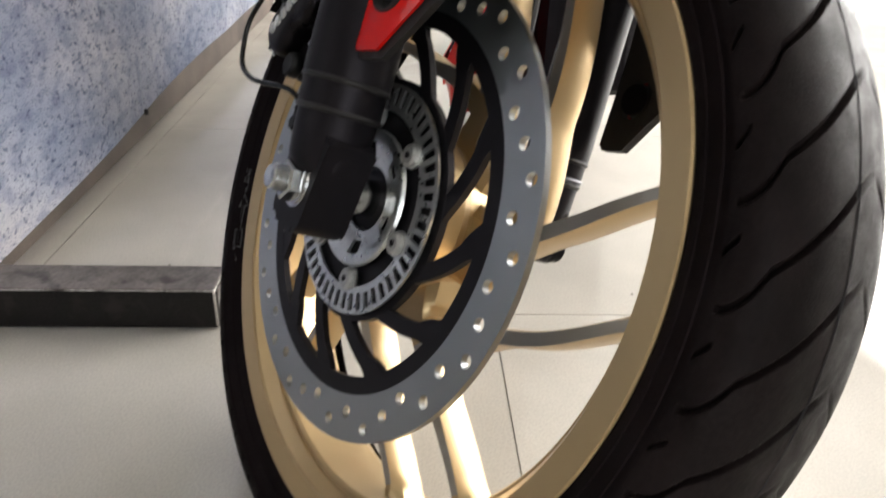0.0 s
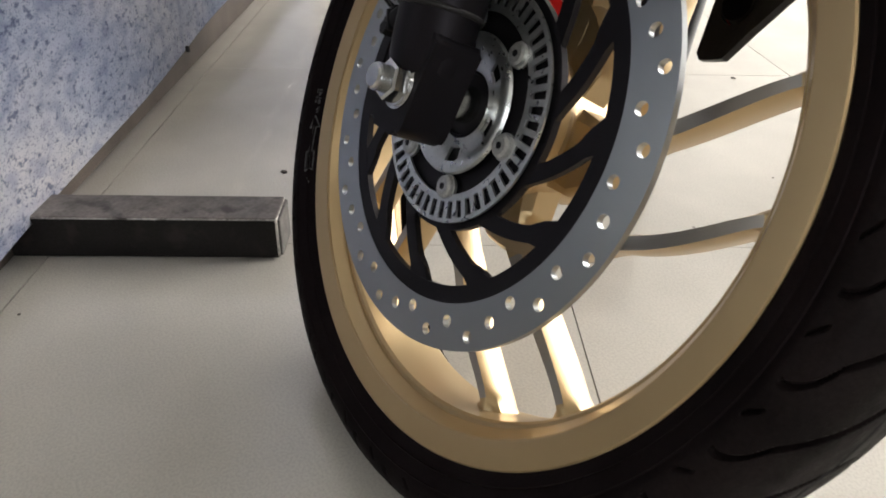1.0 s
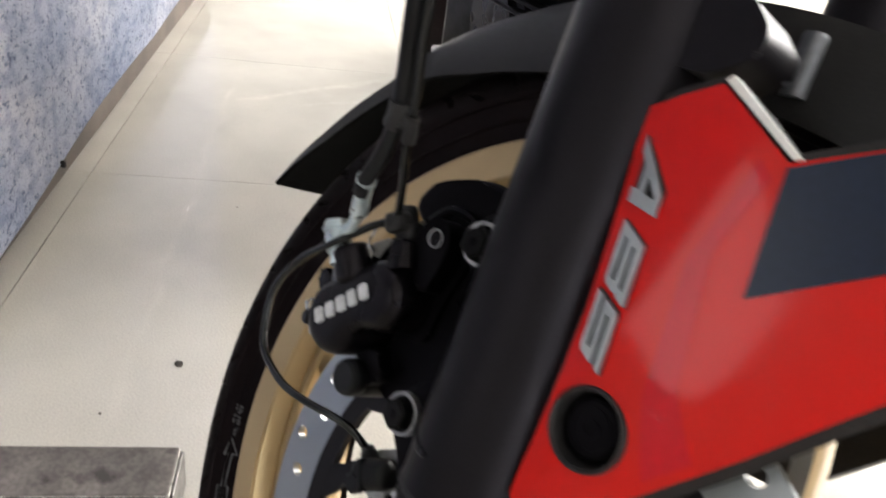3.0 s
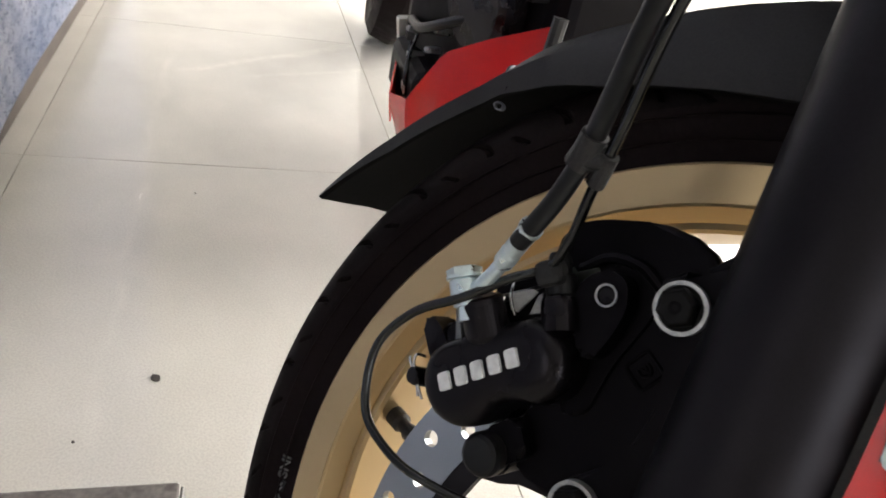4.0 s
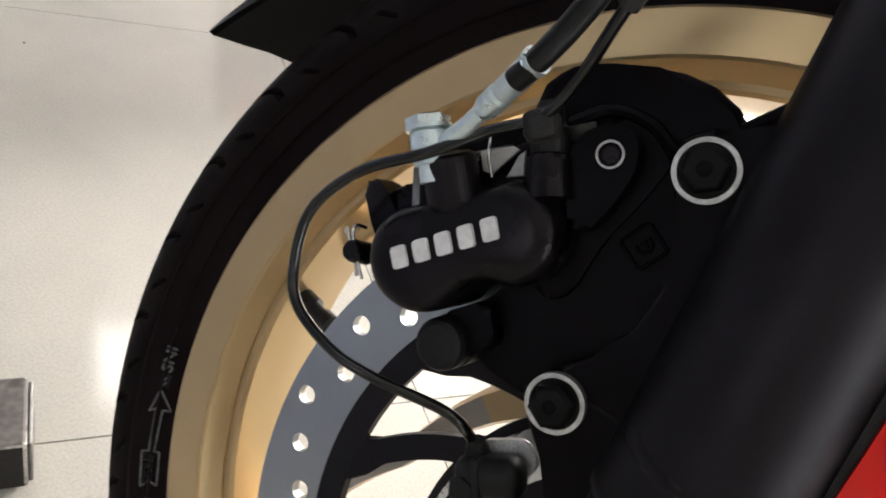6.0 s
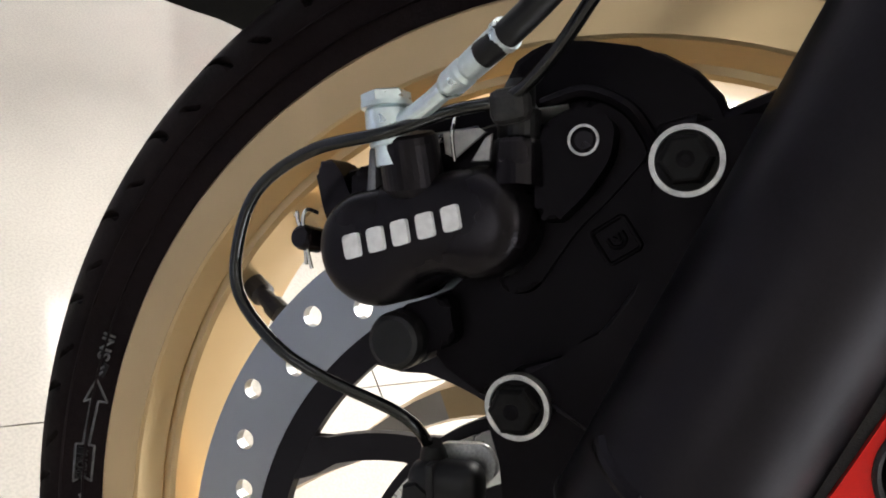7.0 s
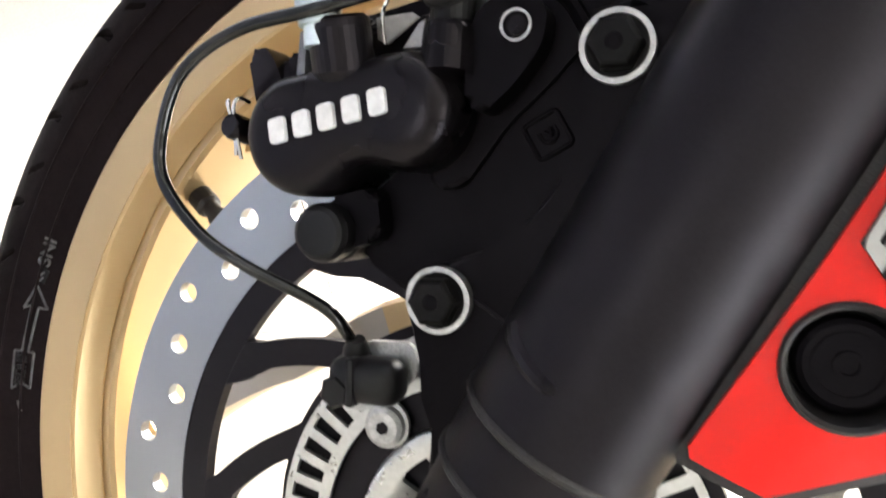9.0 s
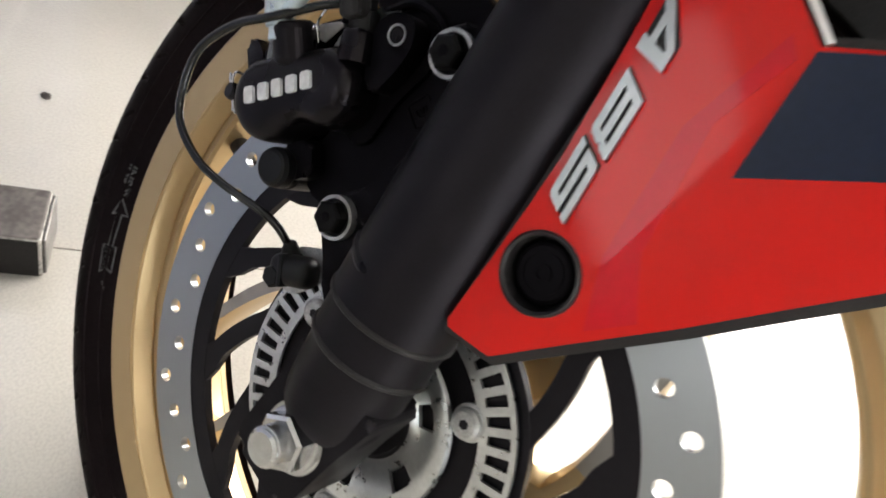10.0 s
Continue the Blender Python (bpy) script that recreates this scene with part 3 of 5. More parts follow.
def spoke_bm(trail, power, sweep):
    """One spoke from the hub to the rim; its root trails its foot by so many degrees a length."""
    def centre(r):
        u = max(0.0, (0.197 - max(r, 0.070)) / 0.07)
        lag = -trail * u ** power - sweep * max(0.0, u - 1.1) ** 1.6
        return Vector((r * math.cos(radians(lag)), 0, r * math.sin(radians(lag))))

    bm = bmesh.new()
    rings = []
    count = 30
    for k in range(count + 1):
        t = k / count
        r = 0.046 + (0.2050 - 0.046) * t
        c = centre(r)
        d = (centre(r + 0.003) - centre(r - 0.003)).normalized()
        side = Vector((-d.z, 0, d.x))
        foot = max(0.0, (r - 0.186) / 0.019) ** 2.2 * 0.0125
        root = max(0.0, (0.112 - r) / 0.066) ** 1.3 * 0.0150
        f = 0.0030 + 0.0030 * (1 - t) + root * 0.5
        w = 0.0050 + 0.0012 * (1 - t) + foot + root
        front, back = -0.0095 - root * 0.25, 0.0165 + root * 0.2
        sec = [(-f, front), (f, front), (w, front + 0.0062), (w * 0.96, back - 0.003), (w * 0.70, back), (-w * 0.70, back), (-w * 0.96, back - 0.003), (-w, front + 0.0062)]
        rings.append([bm.verts.new(c + side * a + Vector((0, b, 0))) for a, b in sec])
    for n, (p, q) in enumerate(zip(rings, rings[1:])):
        for i in range(8):
            bm.faces.new((p[i], p[(i + 1) % 8], q[(i + 1) % 8], q[i])).material_index = int(i == 0 and 8 < n < count - 2)
    bm.faces.new(rings[0]), bm.faces.new(rings[-1])
    return bm


for foot_angle, trail, power, sweep in ((67.8, 20.0, 1.33, 76.0), (47.0, 7.3, 1.60, 0.0)):
    first = part("spoke", spoke_bm(trail, power, sweep), GOLD, rim, "", None, 40)
    first.data.materials.append(SPOKE_FACE)
    first.matrix_basis = pose(0, 0, 0, 0, foot_angle, 0)
    for k in range(1, 5):
        ob = first.copy()
        scene.collection.objects.link(ob)
        ob.matrix_basis = pose(0, 0, 0, 0, foot_angle - 72 * k, 0)
part("hub", revolve([(-0.050, 0.018), (-0.050, 0.056), (-0.040, 0.060), (-0.026, 0.060), (-0.016, 0.054), (0.020, 0.050), (0.030, 0.050), (0.045, 0.050), (0.048, 0.018)], 64), GOLD, rim)
vx, vz = polar(0.204, 181)
wx, wz = polar(0.176, 180)
part("valve_stem", stepped((vx, -0.012, vz), (wx, -0.022, wz), [(0, 0.006), (0.4, 0.006), (0.45, 0.0042), (0.7, 0.0042), (0.72, 0.0052), (1, 0.0052)], 16), BLACK_PLASTIC, rim, "black rubber valve with cap")


# brake disc: the ring with its pattern of drilled holes
def disc_ring():
    r0, r1, y0, y1, hr = 0.1305, 0.1605, YD, YD + 0.0045, 0.0041
    pattern = (0.0063, 0.0, -0.0063, 0.0042, -0.0038)
    bm = bmesh.new()
    cell = 8.0
    nside, narc = 6, 7
    for k in range(45):
        a0 = 0.8 + cell * k
        hx, hz = polar(0.1455 + pattern[(k - 3) % 5], a0)
        edge = [polar(r0, a0 - 4 + cell * i / narc) for i in range(narc)]
        edge += [polar(r0 + (r1 - r0) * i / nside, a0 + 4) for i in range(nside)]
        edge += [polar(r1, a0 + 4 - cell * i / narc) for i in range(narc)]
        edge += [polar(r1 - (r1 - r0) * i / nside, a0 - 4) for i in range(nside)]
        hole = []
        for ex, ez in edge:
            d = Vector((ex - hx, ez - hz)).normalized() * hr
            hole.append((hx + d.x, hz + d.y))
        ring = []
        for y in (y0, y1):
            ring.append(([bm.verts.new((x, y, z)) for x, z in edge], [bm.verts.new((x, y, z)) for x, z in hole]))
        m = len(edge)
        for i in range(m):
            j = (i + 1) % m
            (e0, h0), (e1, h1) = ring
            bm.faces.new((e0[i], e0[j], h0[j], h0[i]))
            bm.faces.new((e1[j], e1[i], h1[i], h1[j]))
            bm.faces.new((h0[i], h0[j], h1[j], h1[i]))
            if i < narc or nside + narc <= i < nside + 2 * narc:
                bm.faces.new((e0[j], e0[i], e1[i], e1[j]))
    bmesh.ops.remove_doubles(bm, verts=bm.verts, dist=1e-6)
    return bm


disc = wheel_part("brake_disc", disc_ring(), STEEL, "drilled steel brake disc on a black carrier", 25)


def carrier_arm():
    y0, y1 = YD + 0.0006, YD + 0.0054
    left, right = [], []
    for i in range(13):
        t = i / 12
        r = 0.077 + (0.1205 - 0.077) * t
        a = -26 * (1 - t) ** 1.1
        w = 0.0052 + 0.0066 * max(0, (t - 0.72) / 0.28) ** 2.4 + 0.002 * max(0, (0.2 - t) / 0.2) ** 2
        c = Vector(polar(r, a))
        c2 = Vector(polar(r + 0.002, -26 * max(0.0, 1 - t - 0.002 / 0.0425) ** 1.1))
        d = (c2 - c).normalized() if (c2 - c).length > 1e-6 else Vector((1, 0))
        n = Vector((-d.y, d.x))
        left.append(tuple(c + n * w))
        right.append(tuple(c - n * w))
    return prism(left + right[::-1], y0, y1, 0.0007)


carrier = part("carrier", ring_plate(0.030, 0.083, YD + 0.0004, YD + 0.0056, 96), BLACK_CARRIER, disc, "black spiral-armed disc carrier")
part("carrier_rim", ring_plate(0.1191, 0.1312, YD + 0.0004, YD + 0.0056, 144), BLACK_CARRIER, disc)
first = part("arm", carrier_arm(), BLACK_CARRIER, disc)
for k in range(12):
    ob = first if k == 0 else first.copy()
    if k:
        scene.collection.objects.link(ob)
    ob.matrix_basis = pose(0, 0, 0, 0, -10 - 30 * k, 0)


# speed-sensor ring with its slots
def slotted_ring():
    y0, y1 = -0.0655, -0.0637
    bms = [ring_plate(0.0605, 0.0650, y0, y1, 100), ring_plate(0.0762, 0.0790, y0, y1, 100)]
    for k in range(50):
        a = 3.2 + 7.2 * k
        bms.append(prism([polar(0.0640, a - 1.75), polar(0.0640, a + 1.75), polar(0.0770, a + 1.45), polar(0.0770, a - 1.45)], y0 + 0.00002, y1 - 0.00002))
    for k in range(6):
        cx, cz = polar(0.0560, -71 + 60 * k)
        pts = [(cx + 0.0088 * math.cos(b), cz + 0.0088 * math.sin(b)) for b in [2 * math.pi * i / 20 for i in range(20)]]
        bms.append(prism(pts, y0 + 0.00004, y1 - 0.00004))
    return join(*bms)


sensor_ring = wheel_part("sensor_ring", slotted_ring(), ZINC, "slotted zinc-plated wheel speed sensor ring", 25)
for k in range(6):
    bx, bz = polar(0.0555, -71 + 60 * k)
    bolt = join(stepped((bx, -0.0640, bz), (bx, -0.0696, bz), [(0, 0.0084), (0.3, 0.0084), (0.32, 0.0074), (0.80, 0.0072), (1, 0.0056)], 24))
    part("ring_bolt", bolt, BARE, sensor_ring)
    part("socket", moved(stepped((0, 0, 0), (0, -0.0004, 0), [(0, 0.0024), (1, 0.0024)], 6), Matrix.Translation((bx, -0.0695, bz))), BLACK_CARRIER, sensor_ring)


# silver cover of the hub, with its windows, seal and axle spacer
def dished_cover():
    """A dished plate with six rounded windows."""
    bm = bmesh.new()
    radii = [(0.0218, -0.0620), (0.0245, -0.0624), (0.0285, -0.0640), (0.0292, -0.0643), (0.0378, -0.0668), (0.0386, -0.0670), (0.0440, -0.0678), (0.0462, -0.0672), (0.0472, -0.0650)]
    steps = 144
    grid = [[bm.verts.new((r * math.cos(2 * math.pi * i / steps), y, r * math.sin(2 * math.pi * i / steps))) for r, y in radii] for i in range(steps)]
    for i in range(steps):
        off = abs((i * 360 / steps + 1.25 + 71 + 30) % 60 - 30)
        for j in range(len(radii) - 1):
            if (j == 3 and off < 10.2) or (j in (2, 4) and off < 8.0):
                continue
            p, q = grid[i], grid[(i + 1) % steps]
            bm.faces.new((p[j], q[j], q[j + 1], p[j + 1]))
    bmesh.ops.recalc_face_normals(bm, faces=bm.faces)
    bmesh.ops.solidify(bm, geom=list(bm.faces), thickness=0.0022)
    return bm


cover = wheel_part("hub_cover", dished_cover(), ZINC, "plated steel hub cover with windows", 30)
part("seal", revolve([(-0.050, 0.012), (-0.0600, 0.012), (-0.0600, 0.0200), (-0.0622, 0.0206), (-0.0622, 0.0224), (-0.050, 0.0228)], 48), BLACK_CARRIER, cover, "black rubber seal")
part("backing", revolve([(-0.0540, 0.020), (-0.0585, 0.020), (-0.0585, 0.0460), (-0.0540, 0.0460)], 48), BLACK_CARRIER, cover)
part("spacer", stepped((0, -0.060, 0), (0, -0.084, 0), [(0, 0.0125), (1, 0.0125)], 32), CHROME, cover, "bright steel axle spacer")

# axle
axle = wheel_part("axle_nut", join(stepped((0, -0.1125, 0), (0, -0.1160, 0), [(0, 0.0160), (1, 0.0160)], 40), stepped((0, -0.1160, 0), (0, -0.1178, 0), [(0, 0.0142), (0.8, 0.0142), (1, 0.0132)], 40), moved(stepped((0, -0.1178, 0), (0, -0.1262, 0), [(0, 0.0130), (0.85, 0.0130), (1, 0.0112)], 6), pose(0, 0, 0, 0, 14, 0))), CHROME, "bright plated axle nut and washer", 25)
part("axle_end", stepped((0, -0.120, 0), (0, -0.1352, 0), [(0, 0.0080), (0.4, 0.0080), *[(0.42 + 0.08 * i + d, r) for i in range(6) for d, r in ((0, 0.0086), (0.02, 0.0086), (0.035, 0.0077), (0.06, 0.0077))], (0.93, 0.0080), (1, 0.0068)], 28), CHROME, axle, "threaded axle end")
part("axle_rod", stepped((0, -0.110, 0), (0, 0.125, 0), [(0, 0.0075), (1, 0.0075)], 20), BLACK_CAST, axle)


# fork legs
def leg_at(z, y, off=0.0):
    return (0.0005 - 0.165 * z + off, y, z)


def fork(sign):
    y = 0.100 if sign > 0 else -0.100
    z0, z1 = 0.008, 0.62
    k = 1.0 if sign < 0 else 0.90
    rows = [(0.008, 0.0205), (0.012, 0.0228), (0.0180, 0.0244), (0.0300, 0.0253), (0.0452, 0.0258), (0.0466, 0.0262), (0.0478, 0.0270), (0.0640, 0.0272), (0.0655, 0.0275), (0.0668, 0.0284), (0.080, 0.0285), (0.300, 0.0280), (0.305, 0.0265), (0.62, 0.0265)]
    leg = wheel_part("fork_leg", stepped(leg_at(z0, y), leg_at(z1, y), [((z - z0) / (z1 - z0), r * k) for z, r in rows], 64), FORK_PAINT, "satin black fork leg", 25)
    for z, r in ((0.0476, 0.0270), (0.0664, 0.0282)):
        # worn ring edges and their highlight put into a paler black
        part("fork_ring", stepped(leg_at(z - 0.0019, y), leg_at(z + 0.0019, y), [(0, (r - 0.0009) * k), (0.15, (r + 0.0002) * k), (0.35, (r + 0.0009) * k), (0.65, (r + 0.0010) * k), (0.85, (r + 0.0005) * k), (1, (r - 0.0004) * k)], 64), BLACK_PLASTIC, leg)
    if sign < 0:
        lug = prism(rounded([(-0.0235, -0.0235), (-0.0180, -0.0305), (0.0130, -0.0305), (0.0180, -0.0245), (0.0195, 0.010), (0.0225, 0.036), (-0.0280, 0.036), (-0.0250, 0.010)], 0.005, 4), -0.1150, -0.0800, 0.0035, 3)
    else:
        lug = prism(rounded([(-0.019, -0.016), (0.017, -0.016), (0.019, 0.012), (0.018, 0.034), (-0.025, 0.034), (-0.022, 0.010)], 0.008, 4), 0.085, 0.112, 0.0035, 3)
    part("axle_lug", lug, FORK_PAINT, leg)
    return leg


right_leg = fork(-1)
left_leg = fork(1)
for z in (0.052, 0.066):
    part("bare_ring", stepped(leg_at(z - 0.0012, 0.100), leg_at(z + 0.0012, 0.100), [(0, 0.0250), (0.3, 0.0256), (0.7, 0.0256), (1, 0.0250)], 48), STUD, left_leg, "bare metal ring round the fork leg")
part("axle_head", stepped((0.004, 0.112, -0.004), (0.004, 0.128, -0.004), [(0, 0.0135), (0.3, 0.0135), (0.32, 0.0115), (0.9, 0.0115), (1, 0.009)], 24), BLACK_CAST, left_leg, "black axle head")

# bosses on the front of the fork legs that carry the mudguard
for leg, sy in ((right_leg, -1), (left_leg, 1)):
    boss = prism(rounded([(-0.036, 0.262), (-0.030, 0.281), (-0.005, 0.281), (0.0085, 0.271), (0.0095, 0.262), (-0.003, 0.2515), (-0.030, 0.2500)], 0.006), -0.0150, 0.0150, 0.004, 3)
    part("mudguard_boss", moved(boss, Matrix.Translation((0, 0.097 * sy, 0))), FORK_PAINT, leg)
    part("stud", stepped((0.0030, 0.062 * sy, 0.2620), (-0.0010, 0.062 * sy, 0.2860), [(0, 0.0046), (0.94, 0.0046), (1, 0.0040)], 20), STUD, leg, "plated stud")

part("leg_step", tube([(-0.0360, -0.1140, 0.0845), (-0.0328, -0.1180, 0.0830), (-0.0258, -0.1228, 0.0822), (-0.0198, -0.1248, 0.0827), (-0.0154, -0.1240, 0.0850)], 0.0034, 12, 6), BLACK_PAINT, right_leg)
part("cast_line", tube([(-0.0560, -0.0965, 0.0764), (-0.0487, -0.0965, 0.0774), (-0.0400, -0.0965, 0.0780), (-0.0300, -0.0990, 0.0784)], 0.0007, 8, 5), FORK_PAINT, right_leg)

# caliper bracket cast on the fork leg, with its two bolts
flange = prism([(-0.012, 0.018), (-0.030, 0.024), (-0.0384, 0.0375), (-0.0444, 0.0445), (-0.0548, 0.0515), (-0.0660, 0.0585), (-0.0725, 0.066), (-0.0685, 0.0770), (-0.0605, 0.0866), (-0.0555, 0.0950), (-0.0542, 0.1054), (-0.0543, 0.1175), (-0.0552, 0.1287), (-0.0593, 0.1391), (-0.0658, 0.1455), (-0.0745, 0.1490), (-0.0780, 0.160), (-0.0715, 0.168), (-0.0610, 0.170), (-0.046, 0.186), (-0.030, 0.200)], -0.0965, -0.0835, 0.0030, 3)
bracket = wheel_part("caliper_mount", flange, BLACK_CAST, "black cast caliper mount on the fork leg")
plate = prism([(-0.1275, 0.146), (-0.1285, 0.1520), (-0.1262, 0.1578), (-0.1225, 0.1618), (-0.1183, 0.1652), (-0.1120, 0.1690), (-0.1053, 0.1722), (-0.0980, 0.1756), (-0.0907, 0.1780), (-0.0800, 0.1790), (-0.0700, 0.1770), (-0.0620, 0.1720), (-0.0560, 0.166), (-0.0450, 0.150), (-0.0400, 0.120), (-0.0440, 0.090), (-0.0560, 0.066), (-0.0740, 0.0585), (-0.0880, 0.0585), (-0.1010, 0.0590), (-0.1050, 0.0700), (-0.1010, 0.0850), (-0.0950, 0.120), (-0.1080, 0.140)], -0.0835, -0.0735, 0.0025, 2)
part("backing_plate", plate, BLACK_CAST, bracket, "black cast plate behind the caliper")
part("rib", tube([(-0.1120, -0.0850, 0.1455), (-0.1030, -0.0855, 0.1560), (-0.0900, -0.0860, 0.1590), (-0.0800, -0.0860, 0.1560), (-0.0760, -0.0860, 0.1535)], 0.0024, 8), BLACK_CAST, bracket)
part("rib", tube([(-0.0640, -0.0900, 0.1710), (-0.0540, -0.0930, 0.1860), (-0.0470, -0.0940, 0.1970)], 0.0030, 8), BLACK_CAST, bracket)
for bx, bz in ((-0.0607, 0.0703), (-0.0654, 0.1557)):
    part("washer", ring_plate(0.0084, 0.0099, -0.1005, -0.0960, 48), BARE, bracket, "pale bare metal boss round the bolt", pose(bx, 0, bz))
    head = join(stepped((0, -0.0955, 0), (0, -0.1000, 0), [(0, 0.0083), (1, 0.0082)], 32), moved(stepped((0, -0.0995, 0), (0, -0.1060, 0), [(0, 0.0075), (0.80, 0.0075), (0.95, 0.0066), (1, 0.0058)], 6), pose(0, 0, 0, 0, 20, 0)))
    bolt = part("mount_bolt", head, BOLT, bracket, "black hexagon bolt", pose(bx, 0, bz))
    part("bolt_mark", stepped((0, -0.1055, 0), (0, -0.1064, 0), [(0, 0.0024), (0.7, 0.0024), (1, 0.0012)], 20), BLACK_CAST, bolt)
# bead added in a paler black to carry the edge's highlight
bead = [(-0.0650, 0.0795), (-0.0605, 0.0866), (-0.0555, 0.0950), (-0.0542, 0.1054), (-0.0543, 0.1175), (-0.0552, 0.1287), (-0.0593, 0.1391), (-0.0640, 0.1440)]
part("edge_bead", tube([(x, -0.0952, z) for x, z in bead], 0.0013, 10, 6), FORK_PAINT, bracket)
at = pose(-0.0690, -0.0838, 0.1258, 0, 22, 0)
square = rounded([(-0.0056, -0.0056), (0.0056, -0.0056), (0.0056, 0.0056), (-0.0056, 0.0056)], 0.0018, 4)
mark = join(moved(tube([(x, 0, z) for x, z in square + square[:1]], 0.0007, 8, 2), at), moved(tube([(-0.0016, 0, 0.0026), (0.0010, 0, 0.0024), (0.0024, 0, 0.0004), (0.0012, 0, -0.0020), (-0.0016, 0, -0.0024)], 0.0007, 8, 5), at), moved(tube([(-0.0016, 0, 0.0012), (0.0004, 0, 0.0008), (-0.0012, 0, -0.0008)], 0.0006, 8, 5), at))
part("cast_mark", mark, BLACK_CAST, bracket, "small raised foundry mark in a square")

# caliper: a frame along its letters (a) and across them (c)
CAL = Matrix(((0.629, 0, -0.777, -0.1165), (0, 1, 0, 0), (0.777, 0, 0.629, 0.0940), (0, 0, 0, 1)))


def cal_part(name, bm, mat, parent, label="", smooth=35):
    return part(name, moved(bm, CAL), mat, parent, label, None, smooth)




def arc(cx, cz, r, a0, a1, steps):
    return [(cx + r * math.cos(radians(a0 + (a1 - a0) * i / steps)), cz + r * math.sin(radians(a0 + (a1 - a0) * i / steps))) for i in range(steps + 1)]


def caliper_body():
    """Two round lobes joined by a waist, domed towards the front."""
    def outline(d):
        left = arc(-0.0166, -0.0010, 0.0190 - d, 95, 290, 28)
        right = arc(0.0182, -0.0022, 0.0176 - d, 238, 430, 28)
        low = [(left[-1], (0.0008, -0.0118 + d), right[0]), (right[-1], (0.0010, 0.0168 - d), left[0])]
        waist = []
        for p, m, q in low:
            waist.append([((1 - t) ** 2 * p[0] + 2 * t * (1 - t) * m[0] + t * t * q[0], (1 - t) ** 2 * p[1] + 2 * t * (1 - t) * m[1] + t * t * q[1]) for t in (0.125 * k for k in range(1, 8))])
        return left + waist[0] + right + waist[1]

    bm = bmesh.new()
    rings = [[bm.verts.new((x, y, z)) for x, z in outline(d)] for y, d in ((-0.070, 0.0), (-0.0985, 0.0), (-0.1015, 0.0004), (-0.1040, 0.0014), (-0.1060, 0.0030), (-0.1074, 0.0052), (-0.1081, 0.0078), (-0.1084, 0.0105))]
    for p, q in zip(rings, rings[1:]):
        for i in range(len(p)):
            bm.faces.new((p[i], q[i], q[(i + 1) % len(p)], p[(i + 1) % len(p)]))
    bm.faces.new(rings[-1]), bm.faces.new(rings[0])
    bmesh.ops.recalc_face_normals(bm, faces=bm.faces)
    return bm


caliper = part("brake_caliper", moved(caliper_body(), CAL), BLACK_PAINT, bike, "black twin-piston brake caliper with white raised marks", WHEEL, 50)
cal_part("bridge", join(moved(block(0.062, 0.046, 0.016, 0.004, 2), Matrix.Translation((0.000, -0.066, 0.020))), moved(block(0.050, 0.026, 0.040, 0.005, 2), Matrix.Translation((0.0, -0.040, 0.004)))), BLACK_CAST, caliper)
# rib set paler than the black casting round it
cal_part("rib", prism(rounded([(-0.0150, 0.0110), (-0.0112, 0.0110), (-0.0066, 0.0285), (-0.0090, 0.0290)], 0.001, 3), -0.1040, -0.0840, 0.0008, 2), STUD, caliper, "bright grey rib")
cal_part("web", prism(rounded([(-0.0250, 0.0100), (-0.0130, 0.0100), (-0.0105, 0.0245), (-0.0200, 0.0265)], 0.003, 4), -0.0960, -0.0800, 0.0025, 2), BLACK_PAINT, caliper)
for p, q in (((0.0133, 0.0262), (0.0098, 0.0148)), ((0.0206, 0.0322), (0.0171, 0.0172))):
    cal_part("spring_wire", tube([(p[0], -0.1000, p[1]), ((p[0] + q[0]) / 2, -0.1048, (p[1] + q[1]) / 2), (q[0], -0.1030, q[1])], 0.0006, 8, 6), CHROME, caliper, "thin bright spring wire")
for leaf, front in (([(-0.1296, 0.1218), (-0.1209, 0.1297), (-0.1181, 0.1299), (-0.1215, 0.118), (-0.1252, 0.1171)], -0.0970), ([(-0.1178, 0.1283), (-0.1166, 0.1307), (-0.1124, 0.1235), (-0.1172, 0.1197)], -0.0960)):
    part("spring_leaf", prism(leaf, front, front + 0.0010, 0.0003), SPRING, caliper, "dull grey spring leaf over the brake pads")
part("piston_housing", prism(rounded([(-0.1505, 0.1120), (-0.1395, 0.1245), (-0.1290, 0.1370), (-0.1150, 0.1490), (-0.1065, 0.1475), (-0.1110, 0.1310), (-0.1350, 0.1050)], 0.004), -0.0750, -0.0320, 0.003, 2), BLACK_CAST, caliper)
part("inlet_boss", stepped((-0.1236, -0.1000, 0.1010), (-0.1362, -0.1045, 0.1160), [(0, 0.0060), (0.10, 0.0084), (0.22, 0.0096), (0.84, 0.0095), (0.95, 0.0090), (1, 0.0078)], 36), BLACK_PAINT, caliper)
part("bleeder_boss", stepped((-0.1000, -0.0990, 0.1222), (-0.1085, -0.0975, 0.1335), [(0, 0.0080), (0.86, 0.0076), (0.96, 0.0070), (1, 0.0056)], 32), BLACK_PAINT, caliper)
part("bleeder_cap", stepped((-0.1080, -0.096, 0.1330), (-0.1190, -0.096, 0.1480), [(0, 0.0055), (0.10, 0.0064), (0.42, 0.0066), (0.50, 0.0066), (0.56, 0.0048), (0.86, 0.0048), (1, 0.0036)], 24), HOSE_RUBBER, caliper, "black rubber cap over the bleed screw")
